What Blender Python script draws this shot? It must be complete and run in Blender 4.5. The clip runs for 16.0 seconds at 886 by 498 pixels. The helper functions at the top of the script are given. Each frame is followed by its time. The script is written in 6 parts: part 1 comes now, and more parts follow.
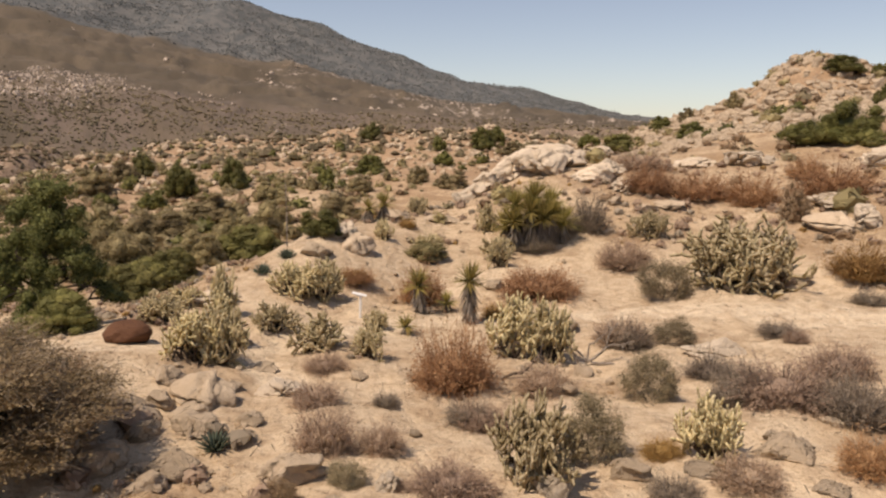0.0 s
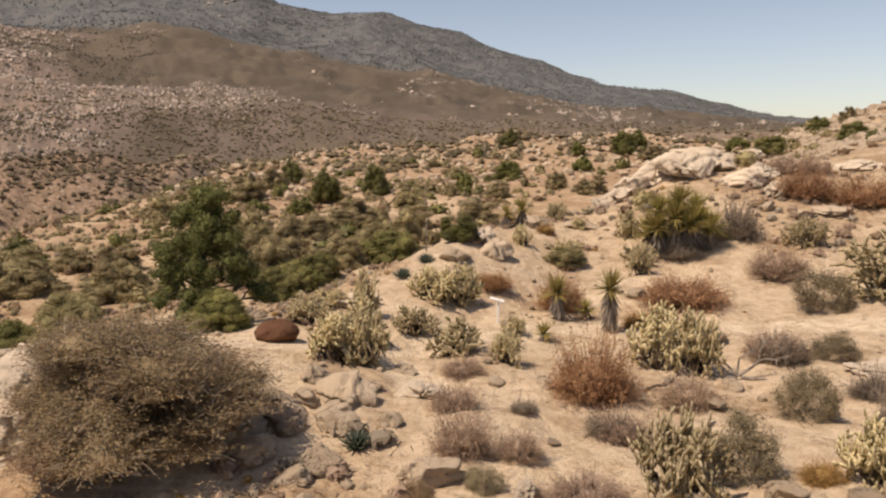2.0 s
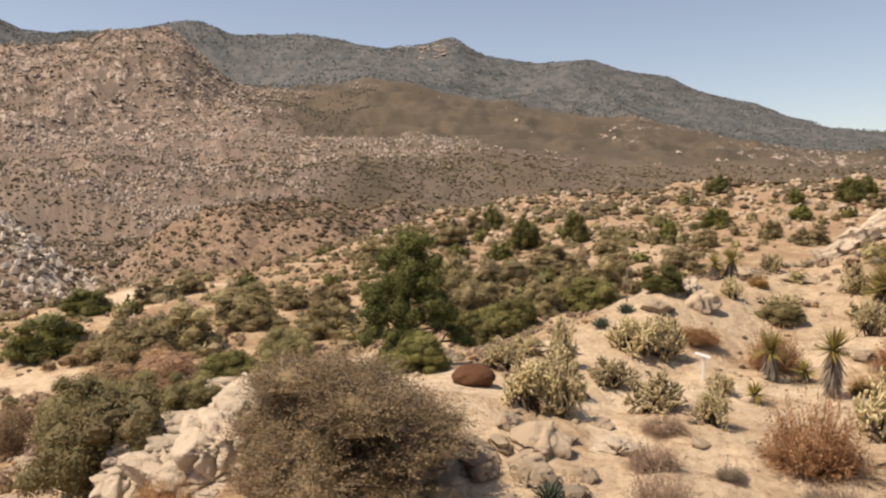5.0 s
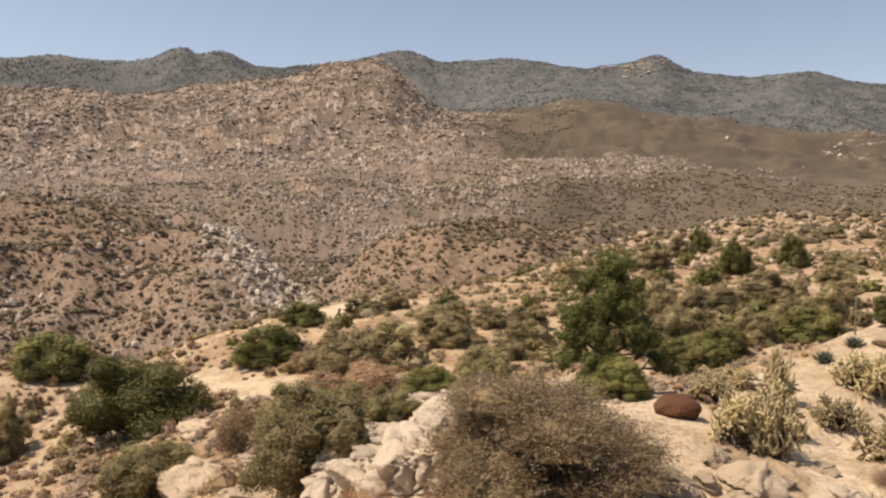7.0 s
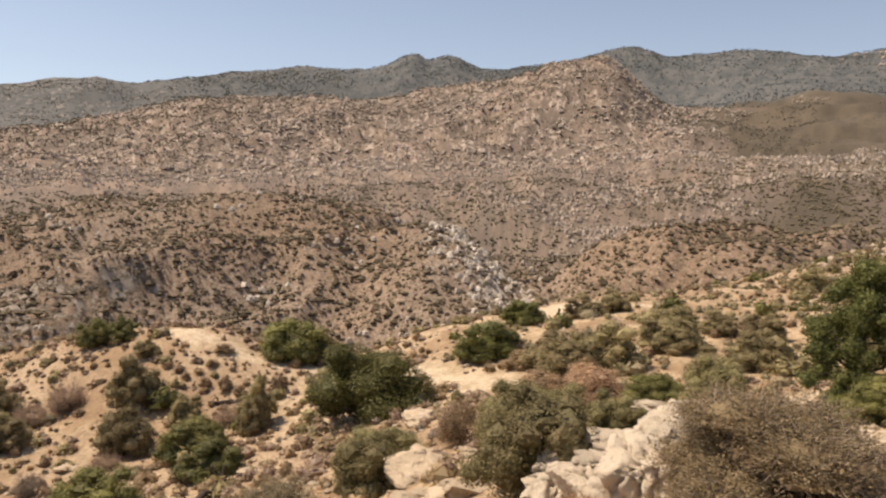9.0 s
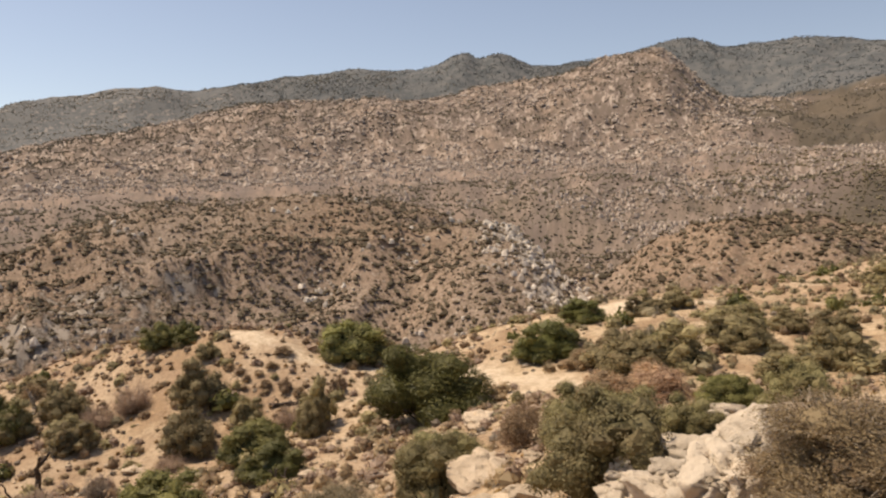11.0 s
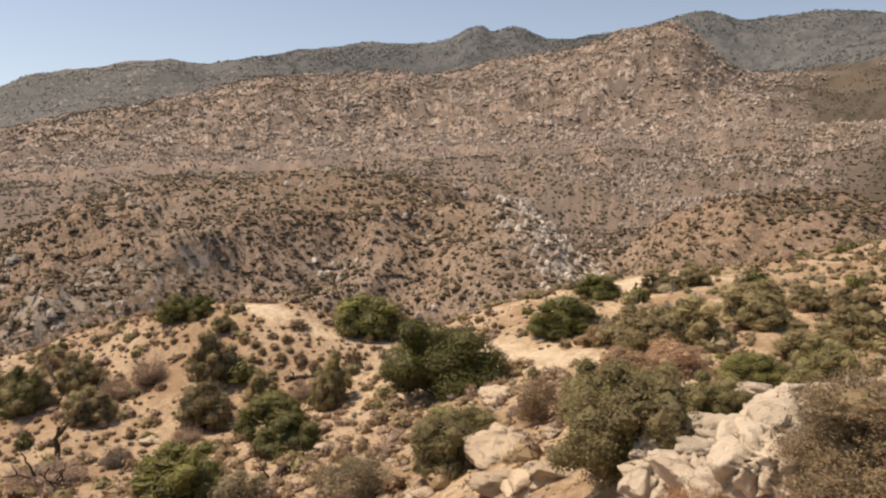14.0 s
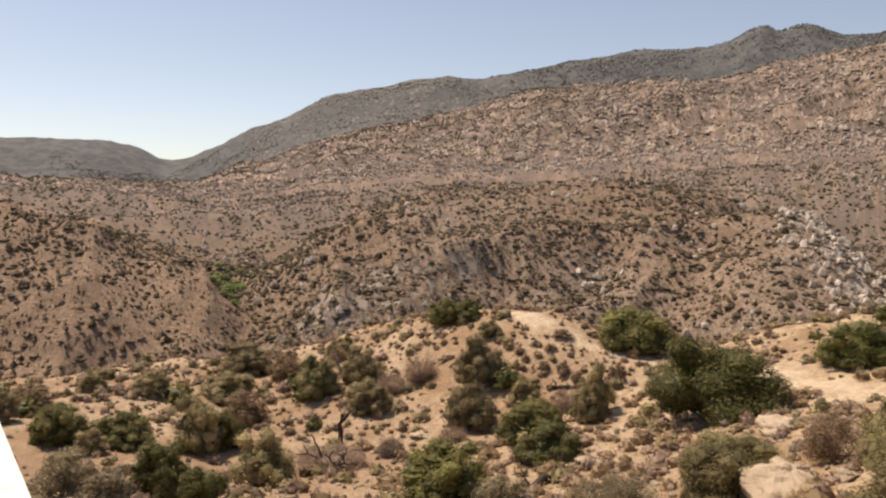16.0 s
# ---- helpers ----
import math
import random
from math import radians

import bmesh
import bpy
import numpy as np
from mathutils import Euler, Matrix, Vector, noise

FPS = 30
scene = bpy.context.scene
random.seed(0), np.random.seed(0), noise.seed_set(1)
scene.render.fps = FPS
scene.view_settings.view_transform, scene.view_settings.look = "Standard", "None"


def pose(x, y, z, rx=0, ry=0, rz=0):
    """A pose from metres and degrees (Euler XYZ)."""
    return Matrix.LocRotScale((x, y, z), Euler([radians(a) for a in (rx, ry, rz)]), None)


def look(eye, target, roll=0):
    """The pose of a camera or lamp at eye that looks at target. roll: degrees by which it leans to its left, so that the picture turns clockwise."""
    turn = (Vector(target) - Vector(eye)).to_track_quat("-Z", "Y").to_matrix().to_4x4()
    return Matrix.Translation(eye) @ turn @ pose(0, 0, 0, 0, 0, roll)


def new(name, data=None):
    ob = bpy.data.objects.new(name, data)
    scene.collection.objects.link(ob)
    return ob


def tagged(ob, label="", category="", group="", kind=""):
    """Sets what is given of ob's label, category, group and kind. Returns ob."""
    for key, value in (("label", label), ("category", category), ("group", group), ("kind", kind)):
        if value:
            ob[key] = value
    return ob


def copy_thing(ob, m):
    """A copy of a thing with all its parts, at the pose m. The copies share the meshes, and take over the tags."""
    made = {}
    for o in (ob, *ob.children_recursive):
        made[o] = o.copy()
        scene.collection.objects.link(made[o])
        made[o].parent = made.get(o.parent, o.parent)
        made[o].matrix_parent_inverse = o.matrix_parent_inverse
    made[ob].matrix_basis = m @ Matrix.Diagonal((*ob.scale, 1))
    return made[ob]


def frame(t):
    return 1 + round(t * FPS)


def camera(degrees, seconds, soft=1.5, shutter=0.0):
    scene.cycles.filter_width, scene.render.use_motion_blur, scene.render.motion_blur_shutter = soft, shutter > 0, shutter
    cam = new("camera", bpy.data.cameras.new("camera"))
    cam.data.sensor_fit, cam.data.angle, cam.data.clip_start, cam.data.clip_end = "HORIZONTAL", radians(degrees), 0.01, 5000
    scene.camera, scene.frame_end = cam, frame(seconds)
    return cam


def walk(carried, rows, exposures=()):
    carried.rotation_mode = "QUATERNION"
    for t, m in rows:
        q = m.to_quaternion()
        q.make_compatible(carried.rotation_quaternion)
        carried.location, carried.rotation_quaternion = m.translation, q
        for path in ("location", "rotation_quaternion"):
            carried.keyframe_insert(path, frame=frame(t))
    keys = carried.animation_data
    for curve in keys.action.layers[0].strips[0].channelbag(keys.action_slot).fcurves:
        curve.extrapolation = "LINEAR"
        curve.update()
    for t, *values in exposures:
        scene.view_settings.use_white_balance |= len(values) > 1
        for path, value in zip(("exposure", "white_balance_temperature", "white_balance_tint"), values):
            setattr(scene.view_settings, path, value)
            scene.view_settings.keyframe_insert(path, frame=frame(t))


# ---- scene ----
cam = camera(59.14, 16.0, soft=2.25)
EYE = 5.3    # the eye's height over the trail
ROWS = [
    (0.0, 0.000, -0.000, -0.000, 82.00, -0.00, -0.00),
    (0.5, -0.031, 0.046, -0.009, 81.93, -0.12, 1.07),
    (1.0, -0.058, 0.088, -0.007, 81.82, 0.08, 3.39),
    (1.5, -0.087, 0.107, -0.011, 82.36, 0.47, 7.07),
    (2.0, -0.061, 0.088, -0.028, 82.51, 0.75, 9.98),
    (2.5, -0.063, 0.089, -0.015, 83.19, 0.84, 14.16),
    (3.0, -0.053, 0.065, -0.022, 84.44, 0.67, 18.28),
    (3.5, -0.078, 0.085, -0.019, 84.89, 0.50, 21.24),
    (6.0, -0.087, 0.136, 0.001, 87.18, 0.52, 29.52),
    (6.5, -0.112, 0.162, 0.001, 87.31, 0.36, 34.56),
    (7.0, -0.147, 0.212, -0.005, 87.75, 0.45, 39.07),
    (7.5, -0.157, 0.226, -0.003, 87.38, 0.81, 43.73),
    (8.0, -0.195, 0.298, -0.016, 87.45, 0.68, 47.71),
    (8.5, -0.262, 0.299, -0.023, 87.69, 0.23, 51.45),
    (9.0, -0.412, 0.276, -0.027, 87.75, -0.24, 55.11),
    (11.5, -1.111, 0.481, -0.040, 87.10, 0.93, 60.42),
    (12.0, -1.178, 0.450, -0.047, 86.23, 0.73, 62.78),
    (12.5, -1.264, 0.428, -0.048, 86.06, 1.06, 64.97),
    (13.0, -1.288, 0.464, -0.057, 85.97, 1.30, 66.45),
    (13.5, -1.308, 0.456, -0.033, 85.80, 1.00, 62.33),
    (14.0, -1.390, 0.411, -0.054, 85.87, 0.63, 59.96),
    (14.5, -1.413, 0.313, 0.001, 86.78, 1.39, 62.30),
    (15.0, -1.452, 0.309, 0.022, 87.72, 1.58, 68.62),
    (15.5, -1.603, 0.361, -0.058, 88.17, 0.73, 75.43),
    (16.0, -1.799, 0.411, -0.109, 86.76, 0.13, 79.26),
]
walk(cam, [(t, pose(x, y, EYE + z, rx, ry, rz)) for t, x, y, z, rx, ry, rz in ROWS], [(0.0, 0.02, 7800, 18), (2.0, 0.07, 7800, 18), (3.5, 0.2, 7800, 17), (6.0, 0.23, 7800, 15), (9.0, 0.29, 7800, 14), (11.5, 0.19, 7800, 14), (14.5, 0.18, 7800, 15), (16.0, 0.16, 7900, 17)])

# ---- light ----
SUN_AZ, SUN_EL = 126.0, 60.0    # degrees to the left of the first view, and up
world = bpy.data.worlds.new("sky")
scene.world = world
world.use_nodes = True
wn = world.node_tree
sky = wn.nodes.new("ShaderNodeTexSky")
sky.sky_type = "NISHITA"
sky.sun_disc = False
sky.sun_elevation = radians(SUN_EL)
sky.sun_rotation = radians(-SUN_AZ)
sky.altitude = 1300
sky.air_density = 1.0
sky.dust_density = 1.3
sky.ozone_density = 2.6
haze = wn.nodes.new("ShaderNodeHueSaturation")    # a hazy, pale sky
haze.inputs["Saturation"].default_value = 0.86
wn.links.new(sky.outputs[0], haze.inputs["Color"])
wn.links.new(haze.outputs[0], wn.nodes["Background"].inputs[0])
wn.nodes["Background"].inputs[1].default_value = 0.122
sun = new("sun", bpy.data.lights.new("sun", "SUN"))
sun.data.energy = 4.15
sun.data.angle = radians(0.55)
sun.data.color = (1.0, 0.94, 0.85)
sun_way = Vector((-math.sin(radians(SUN_AZ)) * math.cos(radians(SUN_EL)), math.cos(radians(SUN_AZ)) * math.cos(radians(SUN_EL)), math.sin(radians(SUN_EL))))
sun.matrix_world = look(sun_way * 50, (0, 0, 0))

# ---- the lie of the land: bearing (degrees left of +y) against distance and height from the eye ----
BEAR = [-70, -40, -30, -25, -20, -15, -8, 0, 8, 15, 22, 30, 34, 38, 44, 49, 54, 62, 66, 71, 78, 86, 94, 98, 102, 110, 125, 160, 240, 280]


def line(dist, up):
    return np.array(dist, float), np.array(up, float)


LINES = [
    line([1.6, 1.6, 1.6, 1.6, 1.6, 1.6, 1.6, 1.6, 1.6, 1.6, 1.6, 1.6, 1.6, 1.6, 1.6, 1.6, 1.6, 1.6, 1.6, 1.6, 1.6, 1.6, 1.6, 1.6, 1.6, 1.6, 1.6, 1.6, 1.6, 1.6],
         [-1.75, -1.75, -1.75, -1.75, -1.75, -1.75, -1.75, -1.75, -1.75, -1.75, -1.75, -1.75, -1.75, -1.75, -1.75, -1.75, -1.75, -1.75, -1.75, -1.75, -1.75, -1.75, -1.75, -1.75, -1.75, -1.75, -1.75, -1.75, -1.75, -1.75]),
    line([4, 4, 4, 4, 4, 4, 4, 4, 4, 4, 4, 4, 4, 4, 4, 4, 4, 4, 4, 4, 4, 4, 4, 4, 4, 4, 4, 4, 4, 4],
         [-3.1, -3.1, -3.1, -3.1, -3.1, -3.1, -3.1, -3.1, -3.1, -3.1, -3.1, -3.1, -3.1, -3.1, -3.1, -3.1, -3.1, -3.1, -3.1, -3.1, -3.1, -3.1, -3.1, -3.1, -3.1, -3.1, -3.1, -3.1, -3.1, -3.1]),
    line([10, 10, 10, 10, 10, 10, 10, 10, 10, 10, 10, 10, 10, 10, 10, 10, 10, 10, 10, 10, 10, 10, 10, 10, 10, 10, 10, 10, 10, 10],
         [-5, -5, -5, -5, -5, -5, -5, -5, -5, -5.1, -5.1, -5.1, -5.2, -5.3, -5.5, -5.7, -5.8, -6, -6, -6, -6, -6, -6, -6, -6, -6, -6, -5.5, -5, -5]),
    # the trail and the near bank
    line([22, 23, 23.5, 24, 24, 24, 24, 24, 22, 20.5, 19.5, 17, 17, 17, 18, 20, 25.4, 30.4, 31.6, 32.8, 35.1, 37.4, 37.4, 37.4, 37.4, 37.4, 32.6, 25, 22, 22],
         [-4.7, -4.8, -4.8, -4.9, -5, -5.1, -5.2, -5.2, -5, -4.8, -4.5, -4.4, -4.5, -4.7, -5.6, -6.7, -8.45, -11, -11.93, -12.87, -13.81, -14.04, -13.81, -13.57, -13.22, -12.87, -10.85, -6, -5, -4.8]),
    # the near crest and the hollow
    line([45, 45, 45, 46, 48, 52, 52, 38, 30, 26, 22.5, 21, 21, 21, 25, 29, 35.7, 55.2, 57.5, 57.5, 55.2, 57.5, 57.5, 57.5, 57.5, 55.2, 48.4, 45, 45, 45],
         [1, 0, -0.8, -1, -1.2, -1.1, -0.9, -3.5, -3.3, -4.3, -4.7, -4.7, -4.75, -4.9, -6.4, -7.9, -9.76, -13.11, -14.26, -15.18, -16.1, -17.25, -17.25, -16.67, -16.1, -14.95, -11.82, -5, -3, -1]),
    line([70, 72, 75, 75, 74, 72, 75, 60, 50, 42, 38, 40, 41, 42, 45, 49, 55.6, 64.3, 65.4, 65.4, 67.6, 74.1, 74.1, 73, 71.9, 67.6, 62.7, 70, 80, 75],
         [4, 3.5, 3, 2.5, 0.9, -1.5, -5, -7, -7.5, -7.5, -8, -8.5, -8.8, -9, -9.6, -10.2, -11.12, -12.97, -13.08, -13.08, -13.84, -16.02, -17.22, -16.79, -16.24, -14.93, -12.54, -6, -2, 2]),
    # the rocky hill, the flat and the sandy knoll
    line([95, 95, 95, 95, 94, 95, 110, 100, 95, 90, 85, 80, 78, 75, 74, 74, 74, 72, 73, 76, 82, 92, 91, 90, 88, 85, 80, 100, 120, 110],
         [5, 6, 6.3, 8.5, 4.2, 1.6, -2.5, -3.8, -5.2, -6, -7, -8, -8.2, -8.2, -8.5, -9.2, -10.4, -13.1, -12.9, -10.7, -11.0, -15.4, -17.6, -17, -17.2, -16.9, -14, -5, 0, 3]),
    line([130, 130, 130, 130, 135, 140, 150, 140, 140, 150, 140, 118, 108, 100, 92, 88, 85, 85, 86, 88, 95, 105, 105, 105, 105, 105, 100, 150, 200, 150],
         [4, 4, 4, 4, 2, 0.4, -0.5, -0.5, -0.9, -2.5, -3.1, -6.4, -8, -9.1, -9.6, -10.4, -11.8, -16, -16, -13, -14.5, -19, -22, -23, -23, -22, -18, -5, 5, 6]),
    # the gorge
    line([300, 300, 300, 300, 300, 300, 300, 260, 240, 230, 220, 190, 190, 190, 195, 200, 200, 200, 200, 200, 200, 200, 210, 205, 200, 200, 220, 300, 300, 300],
         [-10, -10, -10, -10, -10, -8, -8, -10, -8, -8, -15, -25, -28, -30, -36, -42, -48, -50, -50, -48, -50, -54, -56, -54, -50, -45, -35, -10, 0, 0]),
    # the hills across the gorge
    line([450, 450, 450, 450, 450, 450, 450, 450, 420, 400, 370, 340, 330, 320, 305, 320, 360, 420, 435, 440, 440, 400, 340, 330, 330, 330, 330, 450, 450, 450],
         [4, 4, 4, 4, 1, -2, -5, -7, -8, -10, -9, -4, -1, -6.5, -18, -31, -8.5, 1.5, 4.5, 5, 2.5, -9.5, -34, -24, -14, -6, 0, 5, 10, 10]),
    line([650, 650, 650, 650, 650, 650, 650, 650, 600, 560, 540, 500, 490, 470, 440, 420, 480, 560, 570, 570, 560, 520, 440, 450, 460, 460, 460, 650, 650, 650],
         [-10, -10, -10, -10, -10, -10, -12, -14, -16, -18, -22, -26, -28, -32, -40, -38, -28, -8, -6, -6, -8, -22, -44, -34, -22, -14, -5, 0, 5, 5]),
    # the bench above the gorge
    line([900, 900, 900, 900, 900, 900, 900, 900, 900, 820, 720, 720, 720, 720, 720, 720, 720, 720, 720, 720, 720, 720, 720, 720, 720, 720, 900, 900, 900, 900],
         [9, 5.4, 4.5, 4.5, 4.5, 5.4, 10.8, 15.3, 20.7, 23, 24.5, 29.5, 28.8, 28.1, 31, 30.2, 28.1, 23, 20.9, 18.7, 14.4, 10.1, 0, 1.6, 6.8, 12.6, 20, 27, 36, 18]),
    line([1305, 1305, 1305, 1305, 1305, 1305, 1305, 1305, 1305, 1305, 1305, 1305, 1305, 1305, 1305, 1305, 1305, 1305, 1305, 1305, 1305, 1305, 1260, 1215, 1170, 1170, 1260, 1305, 1305, 1305],
         [10, 6.7, 6.7, 6.7, 7.5, 8.4, 18.4, 35.2, 51.9, 68.6, 83.7, 97, 100, 114, 96, 87, 83.7, 77, 73.7, 70.3, 61.9, 48.5, 18.4, 8.4, 16.7, 23.4, 25.1, 41.8, 58.6, 25.1]),
    # the rocky mountain
    line([2300, 2300, 2300, 2300, 2300, 2300, 2300, 2300, 2300, 2350, 2350, 2350, 2200, 2050, 2000, 2050, 2100, 2200, 2200, 2250, 2300, 2350, 2400, 2400, 2400, 2400, 2400, 2400, 2400, 2400],
         [20, 18, 18, 18, 24, 35, 68, 108, 162, 222, 266, 322, 262, 252, 378, 356, 332, 330, 318, 310, 262, 212, 95, 45, 50, 55, 60, 100, 150, 40]),
    line([2750, 2750, 2750, 2750, 2750, 2750, 2750, 2750, 2750, 2750, 2750, 2750, 2750, 2750, 2750, 2750, 2750, 2750, 2750, 2750, 2750, 2750, 2750, 2750, 2750, 2750, 2750, 2750, 2750, 2750],
         [25, 20, 20, 20, 25, 38, 95, 172, 256, 326, 356, 420, 412, 366, 375, 372, 368, 352, 340, 335, 300, 245, 100, 35, 45, 55, 60, 110, 160, 50]),
]
# the skyline: bearing, then degrees above the eye
CREST_BEAR = [-70, -40, -25, -14.3, -11.1, -8.1, -5.3, -2.7, -0.6, 3.4, 6.6, 8.6, 11.3, 14.7, 19.1, 21.6, 24, 27.2, 29.1, 34.1, 39.3, 41.7, 47.4, 52.1, 54.8, 56.1, 57.4, 59.6,
              66.2, 72.3, 76.3, 78.6, 83.9, 87.5, 90, 92.7, 95.1, 98.8, 100.6, 102.7, 108.7, 125, 160, 240, 280]
CREST_UP = [1.0, 1.0, 1.0, 1.3, 2.0, 2.8, 3.5, 3.75, 4.5, 5.7, 6.7, 7.6, 8.2, 9.3, 9.3, 9.7, 10.8, 10.4, 10.2, 11.0, 11.2, 11.6, 11.0, 10.6, 11.4, 11.1, 11.5, 10.8,
            10.3, 9.5, 8.8, 9.1, 8.2, 7.5, 6.3, 5.3, 4.1, 2.9, 3.7, 4.2, 4.0, 3.5, 3, 3, 2]


def grain(x, y, seed):
    """Smooth lattice noise between -1 and 1."""
    xi, yi = np.floor(x).astype(np.int64), np.floor(y).astype(np.int64)
    u, v = x - xi, y - yi
    u, v = u * u * u * (u * (u * 6 - 15) + 10), v * v * v * (v * (v * 6 - 15) + 10)

    def corner(i, j):
        h = (i * 374761393 + j * 668265263 + seed * 982451653) & 0xFFFFFFFF
        h = ((h ^ (h >> 13)) * 1274126177) & 0xFFFFFFFF
        return ((h ^ (h >> 16)) & 0xFFFF) / 32767.5 - 1
    a, b, c, d = corner(xi, yi), corner(xi + 1, yi), corner(xi, yi + 1), corner(xi + 1, yi + 1)
    return (a * (1 - u) + b * u) * (1 - v) + (c * (1 - u) + d * u) * v


def fbm(x, y, size, octaves, seed):
    total, amp = 0, 1
    for k in range(octaves):
        total = total + amp * grain(x / size + 17.3 * k, y / size - 9.1 * k, seed + k)
        size, amp = size / 2.03, amp * 0.5
    return total


def ridged(x, y, size, octaves, seed):
    total, amp = 0, 1
    for k in range(octaves):
        total = total + amp * (0.5 - np.abs(grain(x / size + 11.7 * k, y / size + 5.3 * k, seed + k))) * 2
        size, amp = size / 2.1, amp * 0.5
    return total


def around(bear, knots, values):
    """Smooth interpolation round the compass."""
    k = np.array(knots, float)
    v = np.array(values, float)
    k = np.concatenate([k, [k[0] + 360]])
    v = np.concatenate([v, [v[0]]])
    b = (bear - k[0]) % 360 + k[0]
    slope = np.diff(v) / np.diff(k)
    before, after = np.roll(slope, 1), slope
    tan = np.where(before * after > 0, 2 * before * after / np.where(before * after > 0, before + after, 1), 0)
    tan = np.append(tan, tan[0])
    i = np.clip(np.searchsorted(k, b, side="right") - 1, 0, len(k) - 2)
    h = k[i + 1] - k[i]
    s = (b - k[i]) / h
    return v[i] * (2 * s**3 - 3 * s**2 + 1) + h * tan[i] * (s**3 - 2 * s**2 + s) + v[i + 1] * (3 * s**2 - 2 * s**3) + h * tan[i + 1] * (s**3 - s**2)


def gully(x, y):
    """Gullies running down into the canyon: high on the ribs, low in the beds."""
    r, bear = np.hypot(x, y), np.degrees(np.arctan2(-x, y))
    side = bear * 5.2 + 0.22 * (r - 300) + 9 * grain(x / 30, y / 30, 8)
    return ridged(side, r * 0.3 + 20 * grain(x / 60, y / 60, 5), 40, 3, 63) - 0.3


def height(x, y):
    """Ground height at x, y (arrays), metres."""
    x, y = np.asarray(x, float), np.asarray(y, float)
    r = np.maximum(np.hypot(x, y), 0.01)
    # bearings waver a little, so that no ridge runs straight
    bear = np.degrees(np.arctan2(-x, y))
    crest_r = 3500 + 700 * np.clip((bear - 90) / 10, 0, 1) * np.clip((200 - bear) / 40, 0, 1)
    crest_z = crest_r * np.tan(np.radians(around(bear, CREST_BEAR, CREST_UP)))
    R = [np.zeros_like(r)] + [around(bear, BEAR, d) for d, u in LINES] + [crest_r, np.full_like(r, 4850)]
    Z = [np.full_like(r, -1.7)] + [around(bear, BEAR, u) for d, u in LINES] + [crest_z, crest_z * 0.55 - 60]
    R, Z = np.array(R), np.array(Z)
    L = np.log(R + 3)
    lr = np.log(r + 3)
    slope = np.diff(Z, axis=0) / np.diff(L, axis=0)
    tan = np.zeros_like(Z)
    a, b = slope[:-1], slope[1:]
    tan[1:-1] = np.where(a * b > 0, 2 * a * b / np.where(a * b > 0, a + b, 1), 0)
    tan[0], tan[-1] = slope[0], slope[-1]
    i = np.clip((L <= lr).sum(axis=0) - 1, 0, len(L) - 2)
    pick = lambda arr, j: np.take_along_axis(arr, j[None], 0)[0]
    l0, l1, z0, z1, t0, t1 = pick(L, i), pick(L, i + 1), pick(Z, i), pick(Z, i + 1), pick(tan, i), pick(tan, i + 1)
    h = l1 - l0
    s = np.clip((lr - l0) / h, 0, 1)
    z = z0 * (2 * s**3 - 3 * s**2 + 1) + h * t0 * (s**3 - 2 * s**2 + s) + z1 * (3 * s**2 - 2 * s**3) + h * t1 * (s**3 - s**2)
    far = np.clip((r - 150) / 350, 0, 1)
    mid = np.clip((r - 30) / 60, 0, 1)
    z = z + (1 - mid) * (0.16 * fbm(x, y, 4.5, 3, 5) + 0.085 * ridged(x, y, 1.7, 3, 15)) * np.clip(r / 10 - 0.3, 0, 1)
    z = z + mid * (1 - far) * (0.5 * fbm(x, y, 14, 4, 9) + 0.28 * ridged(x, y, 5, 3, 19))
    amp = far * np.clip(r * 0.011, 0, 17)
    z = z + amp * (ridged(x + 20 * grain(x / 90, y / 90, 3), y, 60, 4, 21) * 0.45 * np.clip((2900 - r) / 800, 0.12, 1) + 0.8 * ridged(x + 60 * grain(x / 300, y / 300, 3), y, 330, 4, 31) * np.clip((r - 600) / 800, 0, 1)) - amp * 0.2
    # ravines in the hills across the gorge
    hill = np.clip((r - 170) / 50, 0, 1) * np.clip((620 - r) / 150, 0, 1)
    z = z + hill * 6.0 * (ridged(x + 15 * grain(x / 50, y / 50, 6), y + 10 * grain(x / 40, y / 40, 7), 85, 3, 57) - 0.35)
    z = z + hill * (3.6 - 2.2 * np.exp(-((bear - 52) / 4) ** 2)) * gully(x, y)
    # grey cliffs over the canyon bed
    cliff = hill * np.clip((bear - 70) / 6, 0, 1) * np.clip((95 - bear) / 5, 0, 1) * np.clip((330 - r) / 60, 0, 1)
    z = z + cliff * 4.0 * (ridged(x, y + 6 * grain(x / 14, y / 14, 9), 24, 3, 67) - 0.35)
    # small rocky mounds on the flat
    for mx, my, up, wide in ((-13.2, 137, 2.4, 9), (8.5, 139, 1.8, 10), (-29, 147, 1.6, 11), (-2, 120, 0.9, 8), (-44, 140, 1.8, 12), (-54, 118, 1.4, 10)):
        z = z + up * np.exp(-((x - mx) ** 2 + (y - my) ** 2) / wide**2) * (1 + 0.3 * fbm(x, y, 5, 2, 71))
    return EYE + z


# ---- materials ----
def nodes_of(name, rough=0.9):
    m = bpy.data.materials.new(name)
    m.use_nodes = True
    nt = m.node_tree
    b = nt.nodes["Principled BSDF"]
    b.inputs["Roughness"].default_value = rough
    b.inputs["Specular IOR Level"].default_value = 0.2
    return m, nt, b


def add(nt, kind, **sets):
    n = nt.nodes.new(kind)
    for k, v in sets.items():
        if k == "op":
            n.operation = v
        elif k == "blend":
            n.blend_type = v
        elif k == "kind":
            n.feature = v
    return n


